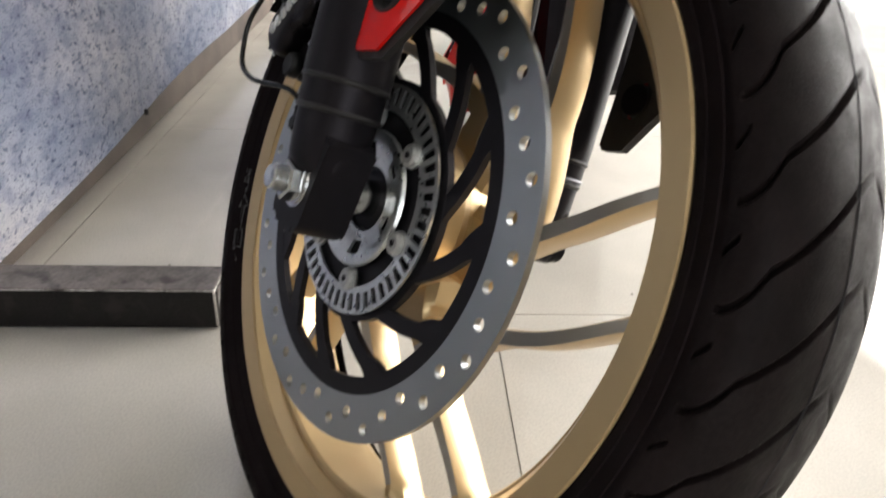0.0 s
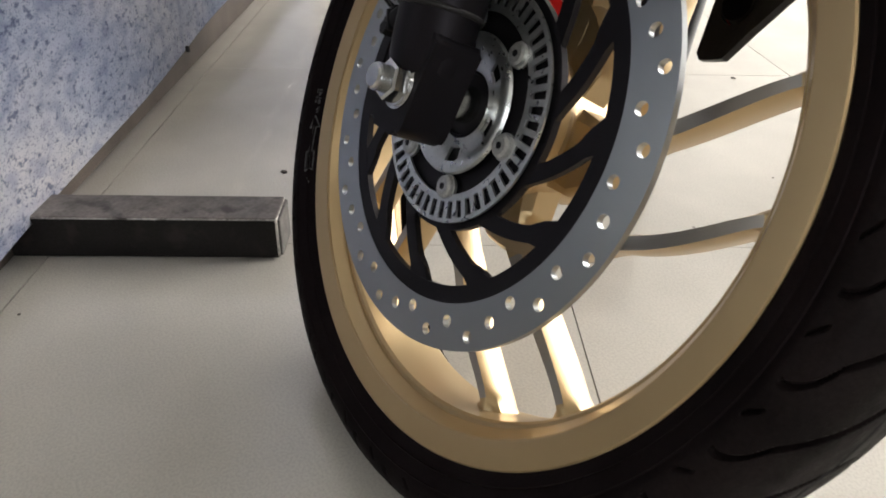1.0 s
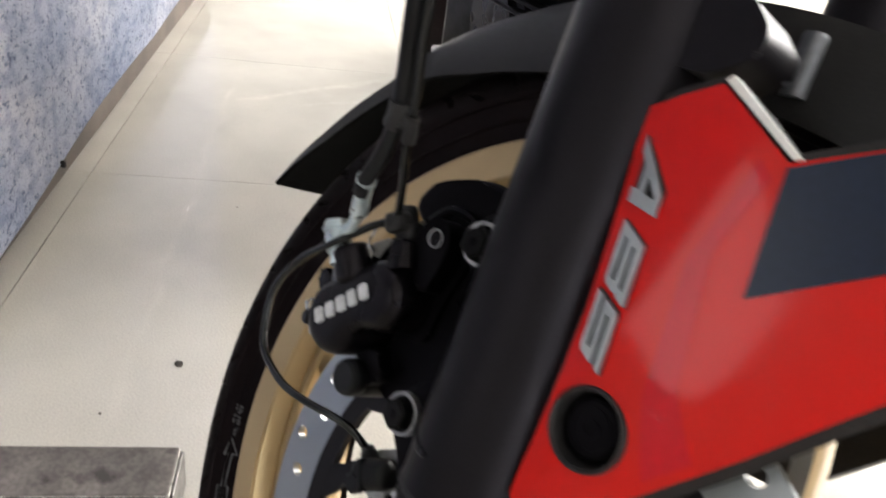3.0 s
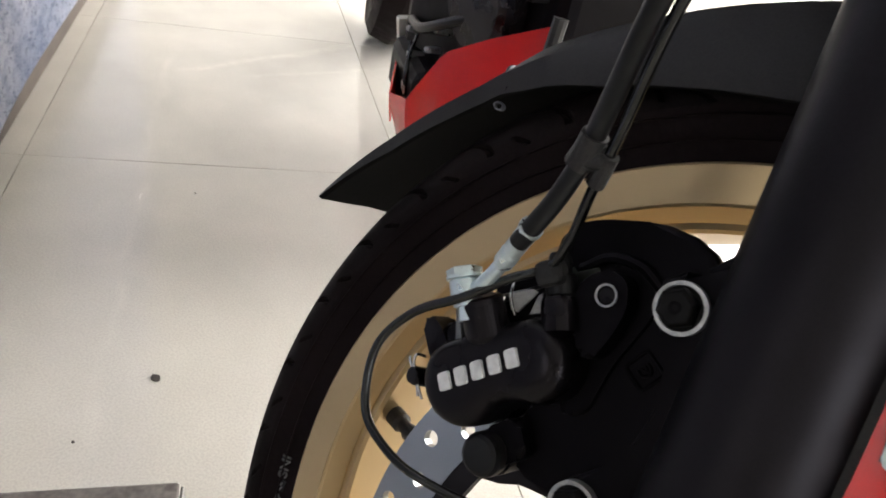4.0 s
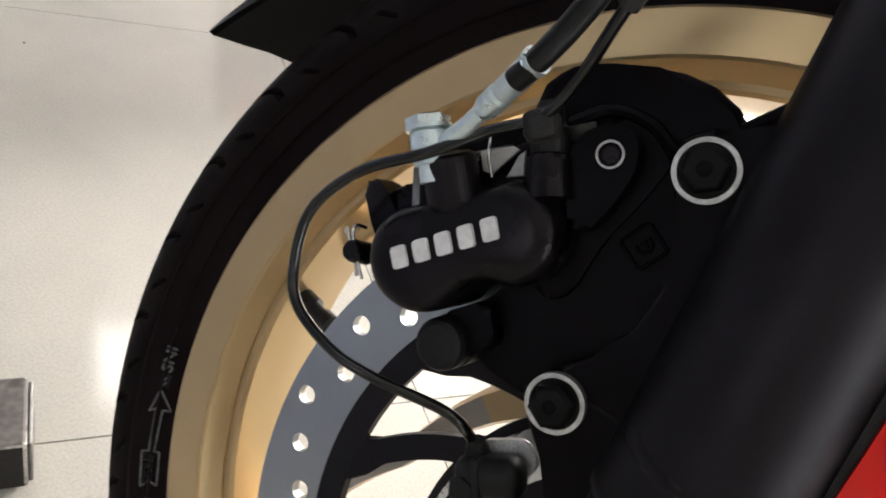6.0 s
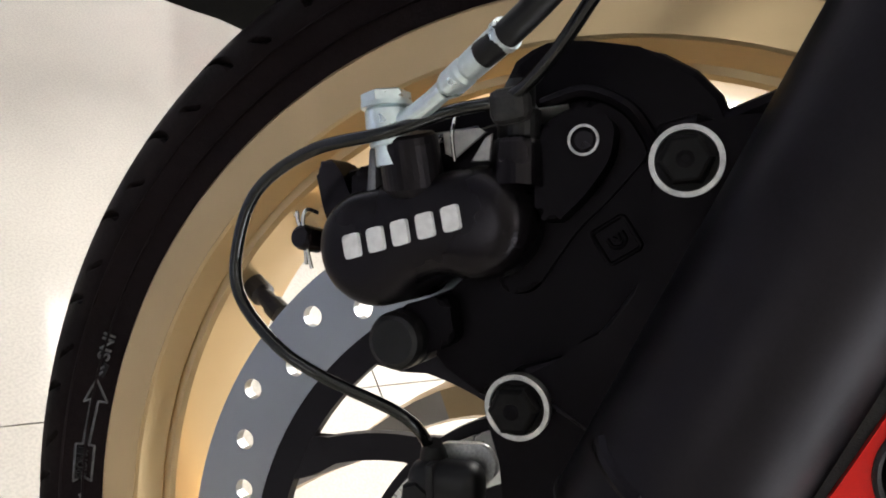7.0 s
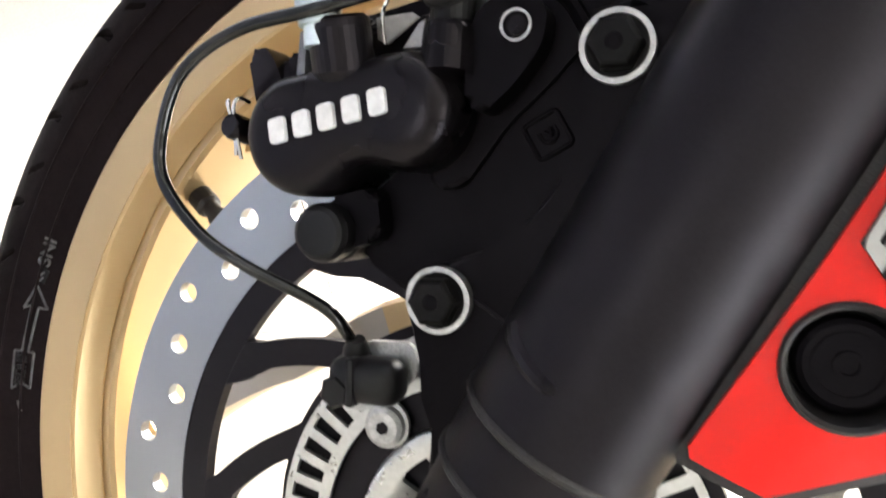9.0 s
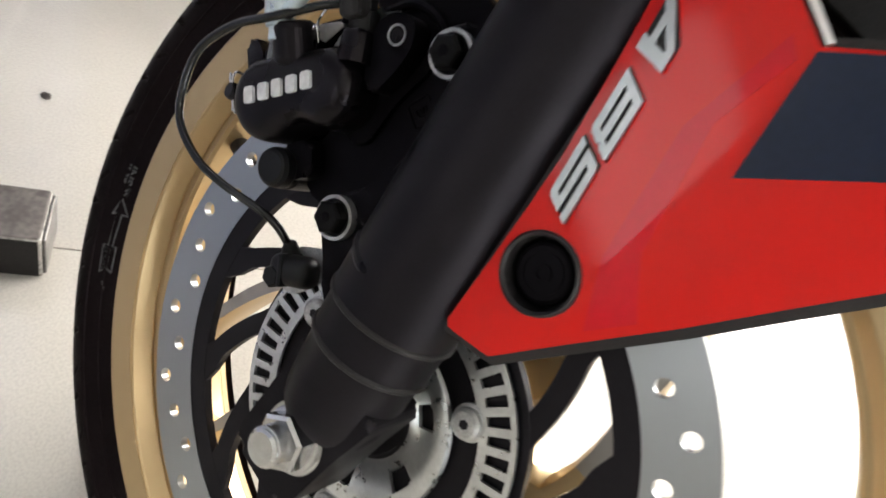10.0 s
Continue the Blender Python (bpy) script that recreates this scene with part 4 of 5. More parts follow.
cal_part("pad_spring", join(moved(block(0.024, 0.012, 0.0012), pose(0.0080, -0.086, 0.0300, 12, 8, 0)), moved(block(0.0035, 0.010, 0.013), pose(0.0005, -0.090, 0.0265, 0, 10, 0))), STUD, caliper, "grey spring plate over the brake pads")
cal_part("side_ear", prism(rounded([(-0.0360, 0.0160), (-0.0355, 0.0312), (-0.0298, 0.0335), (-0.0262, 0.0277), (-0.0235, 0.0100), (-0.0340, 0.0050)], 0.003, 4), -0.0930, -0.0780, 0.002, 2), BLACK_PAINT, caliper)
part("pad_pin", stepped((-0.1490, -0.0900, 0.0655), (-0.1516, -0.0985, 0.0656), [(0, 0.0044), (0.8, 0.0044), (1, 0.0036)], 20), BLACK_PAINT, caliper)
part("pin_clip", tube([(-0.1585, -0.0950, 0.0690), (-0.1580, -0.0962, 0.0708), (-0.1562, -0.0965, 0.0690), (-0.1532, -0.0962, 0.0668), (-0.1480, -0.0955, 0.0618), (-0.1458, -0.0945, 0.0580)], 0.0007, 8, 6), CHROME, caliper, "thin bright wire clip")
part("pin_clip", tube([(-0.1532, -0.0925, 0.0742), (-0.1556, -0.0955, 0.0738), (-0.1548, -0.0972, 0.0715), (-0.1522, -0.0970, 0.0680), (-0.1462, -0.0962, 0.0620), (-0.1430, -0.0950, 0.0585)], 0.0007, 8, 6), CHROME, caliper, "thin bright wire clip")
part("slide_boot", stepped((-0.1035, -0.070, 0.0600), (-0.1035, -0.1010, 0.0600), [(0, 0.0098), (0.62, 0.0098), (0.66, 0.0090), (0.72, 0.0090), (0.76, 0.0096), (0.90, 0.0094), (0.97, 0.0084), (1, 0.0070)], 36), HOSE_RUBBER, caliper, "black rubber slide pin boot")
part("boot_seat", prism(rounded([(-0.112, 0.066), (-0.098, 0.056), (-0.088, 0.070), (-0.100, 0.082)], 0.005, 5), -0.0930, -0.070, 0.003, 3), BLACK_CAST, caliper)
arm = prism(rounded([(-0.1042, 0.1396), (-0.1030, 0.1465), (-0.0991, 0.1513), (-0.0936, 0.1542), (-0.0875, 0.1530), (-0.0826, 0.1446), (-0.0823, 0.1323), (-0.0845, 0.1195), (-0.0909, 0.1190), (-0.0968, 0.1268)], 0.004), -0.0980, -0.0840, 0.0022, 3)
part("slide_arm", arm, BLACK_CAST, caliper)
part("arm_bracket", prism(rounded([(-0.1010, 0.1560), (-0.0933, 0.1584), (-0.0819, 0.1571), (-0.0764, 0.1520), (-0.0774, 0.1365), (-0.0800, 0.1213), (-0.0790, 0.0960), (-0.0900, 0.0900), (-0.0960, 0.1200)], 0.006), -0.0865, -0.0800, 0.002, 2), BLACK_CAST, caliper)
part("slide_pin", moved(ring_plate(0.0038, 0.0045, -0.0988, -0.0970, 32), Matrix.Translation((-0.0921, 0, 0.1445))), BARE, caliper, "pale ring round the slide pin")
part("pin_end", moved(stepped((0, -0.096, 0), (0, -0.0982, 0), [(0, 0.0034), (0.8, 0.0034), (1, 0.0026)], 24), Matrix.Translation((-0.0921, 0, 0.1445))), BLACK_PAINT, caliper)
part("spring_tab", join(moved(block(0.0125, 0.0010, 0.0050), pose(-0.1075, -0.0880, 0.1445, 30, -42, 0)), moved(block(0.0050, 0.0010, 0.0070), pose(-0.1120, -0.0880, 0.1415, 20, -60, 0))), ZINC, caliper, "bright bent spring tab")
# the maker's mark, five plain white shapes side by side
for k in range(5):
    bar_a = -0.0226 + 0.0084 * k
    mark = prism(rounded([(bar_a, -0.0034), (bar_a + 0.0054, -0.0034), (bar_a + 0.0060, 0.0040), (bar_a + 0.0006, 0.0040)], 0.0011, 4), -0.1102, -0.1080, 0.0002)
    cal_part("maker_mark", mark, WHITE_PRINT, caliper, "plain white raised mark", 0)

# brake hose with its fitting
hose = wheel_part("brake_hose", tube([(-0.1210, -0.1255, 0.1480), (-0.1173, -0.1290, 0.1551), (-0.1135, -0.1300, 0.1700), (-0.1100, -0.1340, 0.1870), (-0.1055, -0.1450, 0.2080), (-0.0985, -0.1620, 0.2370), (-0.0915, -0.1740, 0.2700), (-0.0880, -0.1820, 0.3400), (-0.0880, -0.1780, 0.4200)], 0.0038, 16), HOSE_RUBBER, "thick black rubber brake hose")
part("pipe", tube([(-0.1405, -0.1085, 0.1172), (-0.1368, -0.1100, 0.1198), (-0.1328, -0.1118, 0.1270), (-0.1290, -0.1145, 0.1360)], 0.0030, 16, 8), FITTING, hose, "pale plated hose pipe")
part("ferrule", stepped((-0.1294, -0.1140, 0.1348), (-0.1173, -0.1290, 0.1560), [(0, 0.0034), (0.08, 0.0042), (0.33, 0.0042), (0.38, 0.0036), (0.42, 0.0040), (0.90, 0.0042), (0.93, 0.0047), (1, 0.0047)], 28), FITTING, hose, "pale plated crimped ferrule")
wv = Vector((-0.66, 0, 0.751))
bj = Vector((-0.1421, -0.1080, 0.1162))
part("banjo", stepped(bj - wv * 0.0045, bj + wv * 0.0040, [(0, 0.0060), (0.12, 0.0068), (0.88, 0.0068), (1, 0.0060)], 32), FITTING, hose, "pale plated banjo eye")
part("bolt_shank", stepped(bj - wv * 0.0135, bj - wv * 0.0040, [(0, 0.0046), (0.6, 0.0046), (0.64, 0.0060), (1, 0.0060)], 32), FITTING, hose, "pale plated bolt shank")
part("banjo_bolt", join(stepped(bj + wv * 0.0040, bj + wv * 0.0054, [(0, 0.0078), (1, 0.0078)], 32), stepped(bj + wv * 0.0054, bj + wv * 0.0088, [(0, 0.0076), (0.84, 0.0076), (1, 0.0064)], 6)), FITTING, hose, "pale plated hexagon banjo bolt", None, 25)
clamp = part("clamp", tube([(-0.1118, -0.1325, 0.1830), (-0.1100, -0.1345, 0.1885), (-0.1083, -0.1378, 0.1950)], 0.0050, 16, 4), BLACK_PLASTIC, hose, "black plastic clamp that holds hose and cable")
part("link", moved(block(0.0085, 0.006, 0.0095, 0.002, 2), pose(-0.1062, -0.1335, 0.1885, 0, -20, 0)), BLACK_PLASTIC, clamp)
part("cable_sleeve", tube([(-0.1040, -0.1285, 0.1800), (-0.1028, -0.1310, 0.1850), (-0.1016, -0.1342, 0.1910)], 0.0034, 14, 4), BLACK_PLASTIC, clamp)

# sensor cable
cable = wheel_part("sensor_cable", tube([(-0.0735, -0.0900, 0.0360), (-0.0860, -0.1010, 0.0440), (-0.1120, -0.1100, 0.0400), (-0.1300, -0.1130, 0.0385), (-0.1500, -0.1140, 0.0430), (-0.1600, -0.1140, 0.0550), (-0.1645, -0.1140, 0.0745), (-0.1560, -0.1130, 0.0955), (-0.1375, -0.1140, 0.1145), (-0.1270, -0.1070, 0.1300), (-0.1155, -0.1050, 0.1425), (-0.1085, -0.1150, 0.1580), (-0.1045, -0.1270, 0.1770), (-0.1000, -0.1390, 0.2010), (-0.0945, -0.1560, 0.2310), (-0.0870, -0.1700, 0.2660), (-0.0810, -0.1780, 0.3370), (-0.0810, -0.1740, 0.4180)], 0.0020, 12), CABLE, "thin glossy black speed sensor cable")
part("cable_clip", moved(block(0.0115, 0.011, 0.0105, 0.003, 2), pose(-0.1145, -0.1020, 0.1405, 0, -43, 0)), BLACK_PLASTIC, cable, "black plastic cable clip")
sensor = wheel_part("wheel_sensor", join(moved(block(0.0250, 0.0135, 0.0150, 0.0055, 4), pose(-0.0640, -0.0925, 0.0325, 0, -38, 0)), moved(block(0.0030, 0.0150, 0.0155, 0.001, 2), pose(-0.0665, -0.0925, 0.0305, 0, -38, 0)), stepped((-0.0715, -0.0900, 0.0330), (-0.0750, -0.0930, 0.0400), [(0, 0.0046), (0.6, 0.0042), (1, 0.0028)], 18), stepped((-0.0685, -0.0930, 0.0245), (-0.0685, -0.1000, 0.0245), [(0, 0.0056), (0.8, 0.0056), (1, 0.0045)], 6)), HOSE_RUBBER, "black wheel speed sensor")
part("sensor_bracket", prism(rounded([(-0.0760, 0.0240), (-0.0740, 0.0385), (-0.0620, 0.0490), (-0.0535, 0.0445), (-0.0550, 0.0310), (-0.0605, 0.0190), (-0.0690, 0.0155)], 0.003), -0.0865, -0.0835, 0.0006), BARE, sensor, "bare plated sensor bracket")


# side panels of the front mudguard
def panel_y(x, z, sign):
    """Depth of the panel's skin: it bends in towards its front, curls in along its lower edge and folds at its front end."""
    def soft(s):
        return 0.5 * (s + math.sqrt(s * s + 0.010 ** 2))

    low = soft(0.028 - (z - 0.094 - 1.38 * (x - 0.033))) * min(max((x - 0.02) / 0.03, 0.0), 1.0)
    fold = max(0.0, 0.451 * (x - 0.1089) + 0.8925 * (z - 0.2513))
    return sign * (0.1155 - 0.17 * soft(x - 0.035) - 0.10 * min(low, 0.05) - 0.5 * fold)


OUTLINE = [(0.0128, 0.0915), (0.0150, 0.0895), (0.0330, 0.0940), (0.0470, 0.1165), (0.0690, 0.1510), (0.0850, 0.1785), (0.0985, 0.2010), (0.1076, 0.2152), (0.1220, 0.2371), (0.1266, 0.2436), (0.1298, 0.2466), (0.0989, 0.2776), (0.0719, 0.3034), (0.0820, 0.2690), (0.0600, 0.2520), (0.0370, 0.2360), (0.0200, 0.2440), (0.0055, 0.2505), (-0.0060, 0.2420), (-0.0165, 0.2330), (-0.0105, 0.2165), (-0.0040, 0.1910), (0.0025, 0.1640), (0.0060, 0.1430), (0.0095, 0.1180)]
CUP = [(0.0255 + 0.0146 * math.cos(2 * math.pi * i / 28), 0.1295 + 0.0146 * math.sin(2 * math.pi * i / 28)) for i in range(28)]


def skin(outline, sign, lift, thick, holes=(), step=0.007):
    """A plate that follows the panel's bend, cut into a fine grid."""
    loops = [outline, *holes]
    tris = tessellate_polygon([[Vector((x, z, 0)) for x, z in loop] for loop in loops])
    bm = bmesh.new()
    vs = [bm.verts.new((x, 0, z)) for loop in loops for x, z in loop]
    for t in tris:
        if len(set(t)) == 3 and not bm.faces.get([vs[i] for i in t]):
            bm.faces.new([vs[i] for i in t])
    for axis, k in (((1, 0, 0), 0), ((0, 0, 1), 1)):
        lo, hi = min(p[k] for p in outline), max(p[k] for p in outline)
        for n in range(1, int((hi - lo) / step) + 1):
            at = lo + n * step
            bmesh.ops.bisect_plane(bm, geom=[*bm.verts, *bm.edges, *bm.faces], plane_co=(at * axis[0], 0, at * axis[2]), plane_no=axis, dist=1e-6)
    bmesh.ops.bisect_plane(bm, geom=[*bm.verts, *bm.edges, *bm.faces], plane_co=(0.1089, 0, 0.2513), plane_no=(0.451, 0, 0.8925), dist=1e-6)
    bmesh.ops.remove_doubles(bm, verts=bm.verts, dist=2e-5)
    for v in bm.verts:
        v.co.y = panel_y(v.co.x, v.co.z, sign) + sign * lift
    bmesh.ops.recalc_face_normals(bm, faces=bm.faces)
    if sum(f.normal.y for f in bm.faces) * sign < 0:
        bmesh.ops.reverse_faces(bm, faces=bm.faces)
    bmesh.ops.solidify(bm, geom=list(bm.faces), thickness=thick)
    return bm


def offset_outline(outline, d):
    k, out = len(outline), []
    for i in range(k):
        p, a, b = Vector(outline[i]), Vector(outline[i - 1]), Vector(outline[(i + 1) % k])
        n = ((p - a).normalized() + (b - p).normalized())
        n = Vector((n.y, -n.x)).normalized()
        out.append(tuple(p + n * d))
    return out


for sign in (-1, 1):
    panel = wheel_part("mudguard_side", skin(OUTLINE, sign, 0.0, 0.0025, holes=(CUP,)), RED, "gloss red mudguard side panel with silver letters" if sign < 0 else "gloss red mudguard side panel, black inside", 60)
    part("backing", skin(offset_outline(OUTLINE, 0.0040), sign, -0.0035, 0.006, holes=(CUP,)), BLACK_PLASTIC, panel, "black plastic edge behind the panel")
    part("decal", skin([(0.0465, 0.1945), (0.0775, 0.2226), (0.1089, 0.2513), (0.0807, 0.2650), (0.0690, 0.2577), (0.0375, 0.2345)], sign, 0.0006, 0.0009), NAVY, panel, "dark navy vinyl decal")
    part("stripe", skin([(0.0490, 0.1265), (0.0590, 0.1415), (0.0443, 0.1589), (0.0312, 0.2023), (0.0351, 0.2298), (0.0290, 0.2340), (0.0250, 0.1960), (0.0362, 0.1500)], sign, 0.0003, 0.0006), RED_PALE, panel, "magenta red stripe")
    # highlight on the cut edge by the notch, put in as a pale strip
    part("edge_strip", skin([(0.0062, 0.2515), (0.0380, 0.2372), (0.0392, 0.2388), (0.0075, 0.2540)], sign, 0.0008, 0.006), PALE_EDGE, panel, "pale edge strip")
    part("edge_strip", skin([(0.1302, 0.2466), (0.0993, 0.278), (0.0723, 0.3038), (0.0749, 0.3054), (0.1021, 0.2794), (0.1332, 0.2462)], sign, 0.0008, 0.006), PALE_EDGE, panel, "pale edge strip")
    seat = pose(0.0255, sign * 0.1150, 0.1295, 0, 0, 0 if sign < 0 else 180)
    part("bolt_cup", moved(revolve([(0.0014, 0.0152), (-0.0010, 0.0150), (-0.0017, 0.0141), (-0.0006, 0.0131), (0.0120, 0.0125), (0.0120, 0.0)], 48, False), seat), BLACK_PLASTIC, panel, "deep round black recess with a bolt")
    part("panel_bolt", moved(join(stepped((0, 0.0122, 0), (0, 0.0032, 0), [(0, 0.0118), (0.75, 0.0116), (0.93, 0.0108), (1, 0.0095)], 36), ring_plate(0.0022, 0.0034, 0.0026, 0.0034, 24), ring_plate(0.0072, 0.0078, 0.0028, 0.0034, 32)), seat), BLACK_CAST, panel, "black bolt")
    if sign < 0:
        right_panel = panel
    else:
        panel.matrix_basis = WHEEL @ Matrix.Translation((0.0075, 0.004, 0.0))


# the silver letters A, B and S read downwards along the panel's rear edge
GLYPHS = {
    "S": ([(0.0, 0.0), (0.93, 0.0), (1.0, 0.08), (1.0, 0.60), (0.17, 0.60), (0.17, 0.76), (1.0, 0.76), (1.0, 1.0), (0.07, 1.0), (0.0, 0.92), (0.0, 0.38), (0.83, 0.38), (0.83, 0.24), (0.0, 0.24)],),
    "B": ([(0.0, 0.0), (0.94, 0.0), (1.0, 0.08), (1.0, 0.42), (0.94, 0.50), (1.0, 0.58), (1.0, 0.92), (0.94, 1.0), (0.0, 1.0)], [(0.16, 0.24), (0.84, 0.24), (0.84, 0.38), (0.16, 0.38)], [(0.16, 0.61), (0.84, 0.61), (0.84, 0.76), (0.16, 0.76)]),
    "A": ([(0.0, 0.0), (0.48, 1.0), (0.80, 1.0), (1.0, 0.0), (0.78, 0.0), (0.74, 0.22), (0.36, 0.22), (0.25, 0.0)], [(0.45, 0.42), (0.70, 0.42), (0.64, 0.80), (0.60, 0.80)]),
}


def set_letter(text, head, along, up):
    """A broad block letter on the slant of the panel: its head corner, reading way and upright way in x and z."""
    loops = [[(head[0] + along[0] * a + up[0] * b, head[1] + along[1] * a + up[1] * b) for a, b in loop] for loop in GLYPHS[text]]
    return skin(loops[0], -1, 0.0022, 0.0016, loops[1:])


for nm, ch, head, along, up in (("letter", "S", (0.0042, 0.1728), (0.0048, -0.0212), (0.0110, -0.0038)), ("letter", "B", (-0.0002, 0.1975), (0.0046, -0.0215), (0.0112, -0.0046)), ("letter", "A", (-0.0085, 0.2258), (0.0056, -0.0225), (0.0130, -0.0050))):
    hx, hz = head
    far = [(hx + along[0] + up[0] * k, hz + along[1] + up[1] * k) for k in (-0.04, 1.02)]
    near = [(hx + up[0] * k, hz + up[1] * k + 0.0006) for k in ((0.98, -0.04) if ch != "A" else (0.62, -0.04))]
    if ch == "A":
        near, far = [(hx + up[0] * 1.02 + along[0] * 0.62, hz + up[1] * 1.02 + along[1] * 0.62), (hx + up[0] * 1.02 + along[0] * 0.38, hz + up[1] * 1.02 + along[1] * 0.38), (hx, hz)], [(hx + along[0], hz + along[1])]
    part("letter_backing", skin(far + near, -1, 0.0004, 0.0008), BLACK_PLASTIC, right_panel, "dark plinth behind the letter")
    letter = part(nm, set_letter(ch, head, along, up), SILVER_LETTER, right_panel, "raised silver letter " + ch, None, 0)


# mudguard over the tyre
def between(x, rows):
    """Straight steps through rows (x, value)."""
    for (a, p), (b, q) in zip(rows, rows[1:]):
        if x <= b:
            return p + (q - p) * (max(x, a) - a) / (b - a)
    return rows[-1][1]


def mudguard_bm():
    bm = bmesh.new()
    rings = []
    for i in range(73):
        a = 164 - 100 * i / 72
        top = between(a, [(64, 0.300), (120, 0.302), (137, 0.305), (150, 0.311), (164, 0.3185)])
        edge = between(a, [(64, 0.254), (109, 0.254), (118, 0.260), (126, 0.267), (135, 0.280), (138, 0.286), (144, 0.290), (153, 0.298), (164, 0.3155)])
        wide = between(a, [(64, 0.062), (132, 0.062), (140, 0.051), (164, 0.047)])
        drop = top - edge
        sec = [(-wide, edge), (-wide + 0.0015, top - drop * 0.45), (-wide * 0.84, top - min(drop * 0.3, 0.005)), (-wide * 0.45, top - 0.0005), (0, top + 0.001), (wide * 0.45, top - 0.0005), (wide * 0.84, top - min(drop * 0.3, 0.005)), (wide - 0.0015, top - drop * 0.45), (wide, edge)]
        rings.append([bm.verts.new((r * math.cos(radians(a)), y, r * math.sin(radians(a)))) for y, r in sec])
    for p, q in zip(rings, rings[1:]):
        for j in range(8):
            bm.faces.new((p[j], q[j], q[j + 1], p[j + 1]))
    bmesh.ops.recalc_face_normals(bm, faces=bm.faces)
    bmesh.ops.solidify(bm, geom=list(bm.faces), thickness=0.003)
    return bm


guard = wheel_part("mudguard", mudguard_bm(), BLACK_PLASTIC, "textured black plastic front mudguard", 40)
# inner faces take a rougher, darker black than the outside
guard.data.materials.append(material("rough_darker_inner_black", (0.0035, 0.0032, 0.0032), 0.8, spec=0.1, grain=0.3, stain=0.3))
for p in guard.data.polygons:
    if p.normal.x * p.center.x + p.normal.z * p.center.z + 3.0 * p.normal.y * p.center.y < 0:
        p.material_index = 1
part("screw", moved(revolve([(-0.0006, 0.0018), (-0.0010, 0.0024), (0.0, 0.0028), (0.002, 0.0027), (0.002, 0.0018)], 20), pose(polar(0.281, 138.5)[0], -0.0525, polar(0.281, 138.5)[1]) @ Matrix.Diagonal((1.25, 1, 0.8, 1))), STUD, guard, "small grey rimmed hole")
part("seam", tube([(*polar(0.3065, 137)[:1], -0.030, polar(0.3065, 137)[1]), (*polar(0.3005, 137)[:1], -0.0465, polar(0.3005, 137)[1]), (*polar(0.2860, 137)[:1], -0.0545, polar(0.2860, 137)[1])], 0.0011, 8, 5), BLACK_CARRIER, guard, "dark seam between the two halves")


# engine and belly pan of the machine, back from the turned wheel
def sheet(rows, thick):
    """A bent sheet: rows of corners joined across into panels."""
    bm = bmesh.new()
    vs = [[bm.verts.new(p) for p in row] for row in rows]
    for p, q in zip(vs, vs[1:]):
        for j in range(len(p) - 1):
            bm.faces.new((p[j], q[j], q[j + 1], p[j + 1]))
    bmesh.ops.subdivide_edges(bm, edges=list(bm.edges), cuts=2, use_grid_fill=True)
    bmesh.ops.smooth_vert(bm, verts=[v for v in bm.verts if not v.is_boundary], factor=0.5, use_axis_x=True, use_axis_y=True, use_axis_z=True)
    bmesh.ops.solidify(bm, geom=list(bm.faces), thickness=thick)
    return bm


pan_rows = [
    [(-0.535, 0.510, 0.362), (-0.532, 0.500, 0.300), (-0.530, 0.485, 0.225), (-0.545, 0.490, 0.120)],
    [(-0.626, 0.500, 0.315), (-0.622, 0.494, 0.262), (-0.618, 0.482, 0.195), (-0.625, 0.490, 0.100)],
    [(-0.697, 0.500, 0.273), (-0.694, 0.492, 0.225), (-0.690, 0.482, 0.165), (-0.695, 0.490, 0.090)],
    [(-0.714, 0.500, 0.256), (-0.711, 0.494, 0.205), (-0.706, 0.490, 0.150), (-0.708, 0.495, 0.085)],
    [(-0.747, 0.500, 0.206), (-0.744, 0.498, 0.170), (-0.738, 0.497, 0.130), (-0.738, 0.500, 0.080)],
    [(-0.770, 0.500, 0.170), (-0.767, 0.500, 0.150), (-0.758, 0.500, 0.110), (-0.755, 0.502, 0.075)],
]
pan = part("belly_pan", sheet(pan_rows, 0.003), RED, bike, "gloss red belly pan under the engine", None, 25)
end_rows = [
    [(-0.770, 0.5005, 0.170), (-0.767, 0.5005, 0.150), (-0.758, 0.5005, 0.110), (-0.755, 0.5025, 0.075)],
    [(-0.800, 0.513, 0.162), (-0.797, 0.513, 0.143), (-0.787, 0.514, 0.106), (-0.781, 0.516, 0.074)],
    [(-0.845, 0.532, 0.148), (-0.840, 0.532, 0.132), (-0.826, 0.536, 0.100), (-0.815, 0.540, 0.072)],
]
part("end_panel", sheet(end_rows, 0.003), RED, pan)
far_rows = [
    [(-0.846, 0.533, 0.148), (-0.842, 0.533, 0.130), (-0.836, 0.534, 0.100)],
    [(-0.920, 0.605, 0.165), (-0.915, 0.605, 0.130), (-0.905, 0.605, 0.100)],
    [(-1.020, 0.690, 0.165), (-1.010, 0.690, 0.130), (-1.000, 0.690, 0.100)],
]
part("far_panel", sheet(far_rows, 0.003), RED, pan)
part("pan_edge", tube([(-0.532, 0.512, 0.372), (-0.530, 0.502, 0.300), (-0.528, 0.487, 0.225)], 0.010, 10), BLACK_PLASTIC, pan, "black plastic edge of the belly pan")
case = moved(block(0.42, 0.20, 0.34, 0.03, 3), pose(-0.735, 0.690, 0.300, 0, 0, -14))
engine = part("engine", case, BLACK_CAST, bike, "black cast engine with plated bolts and cables")
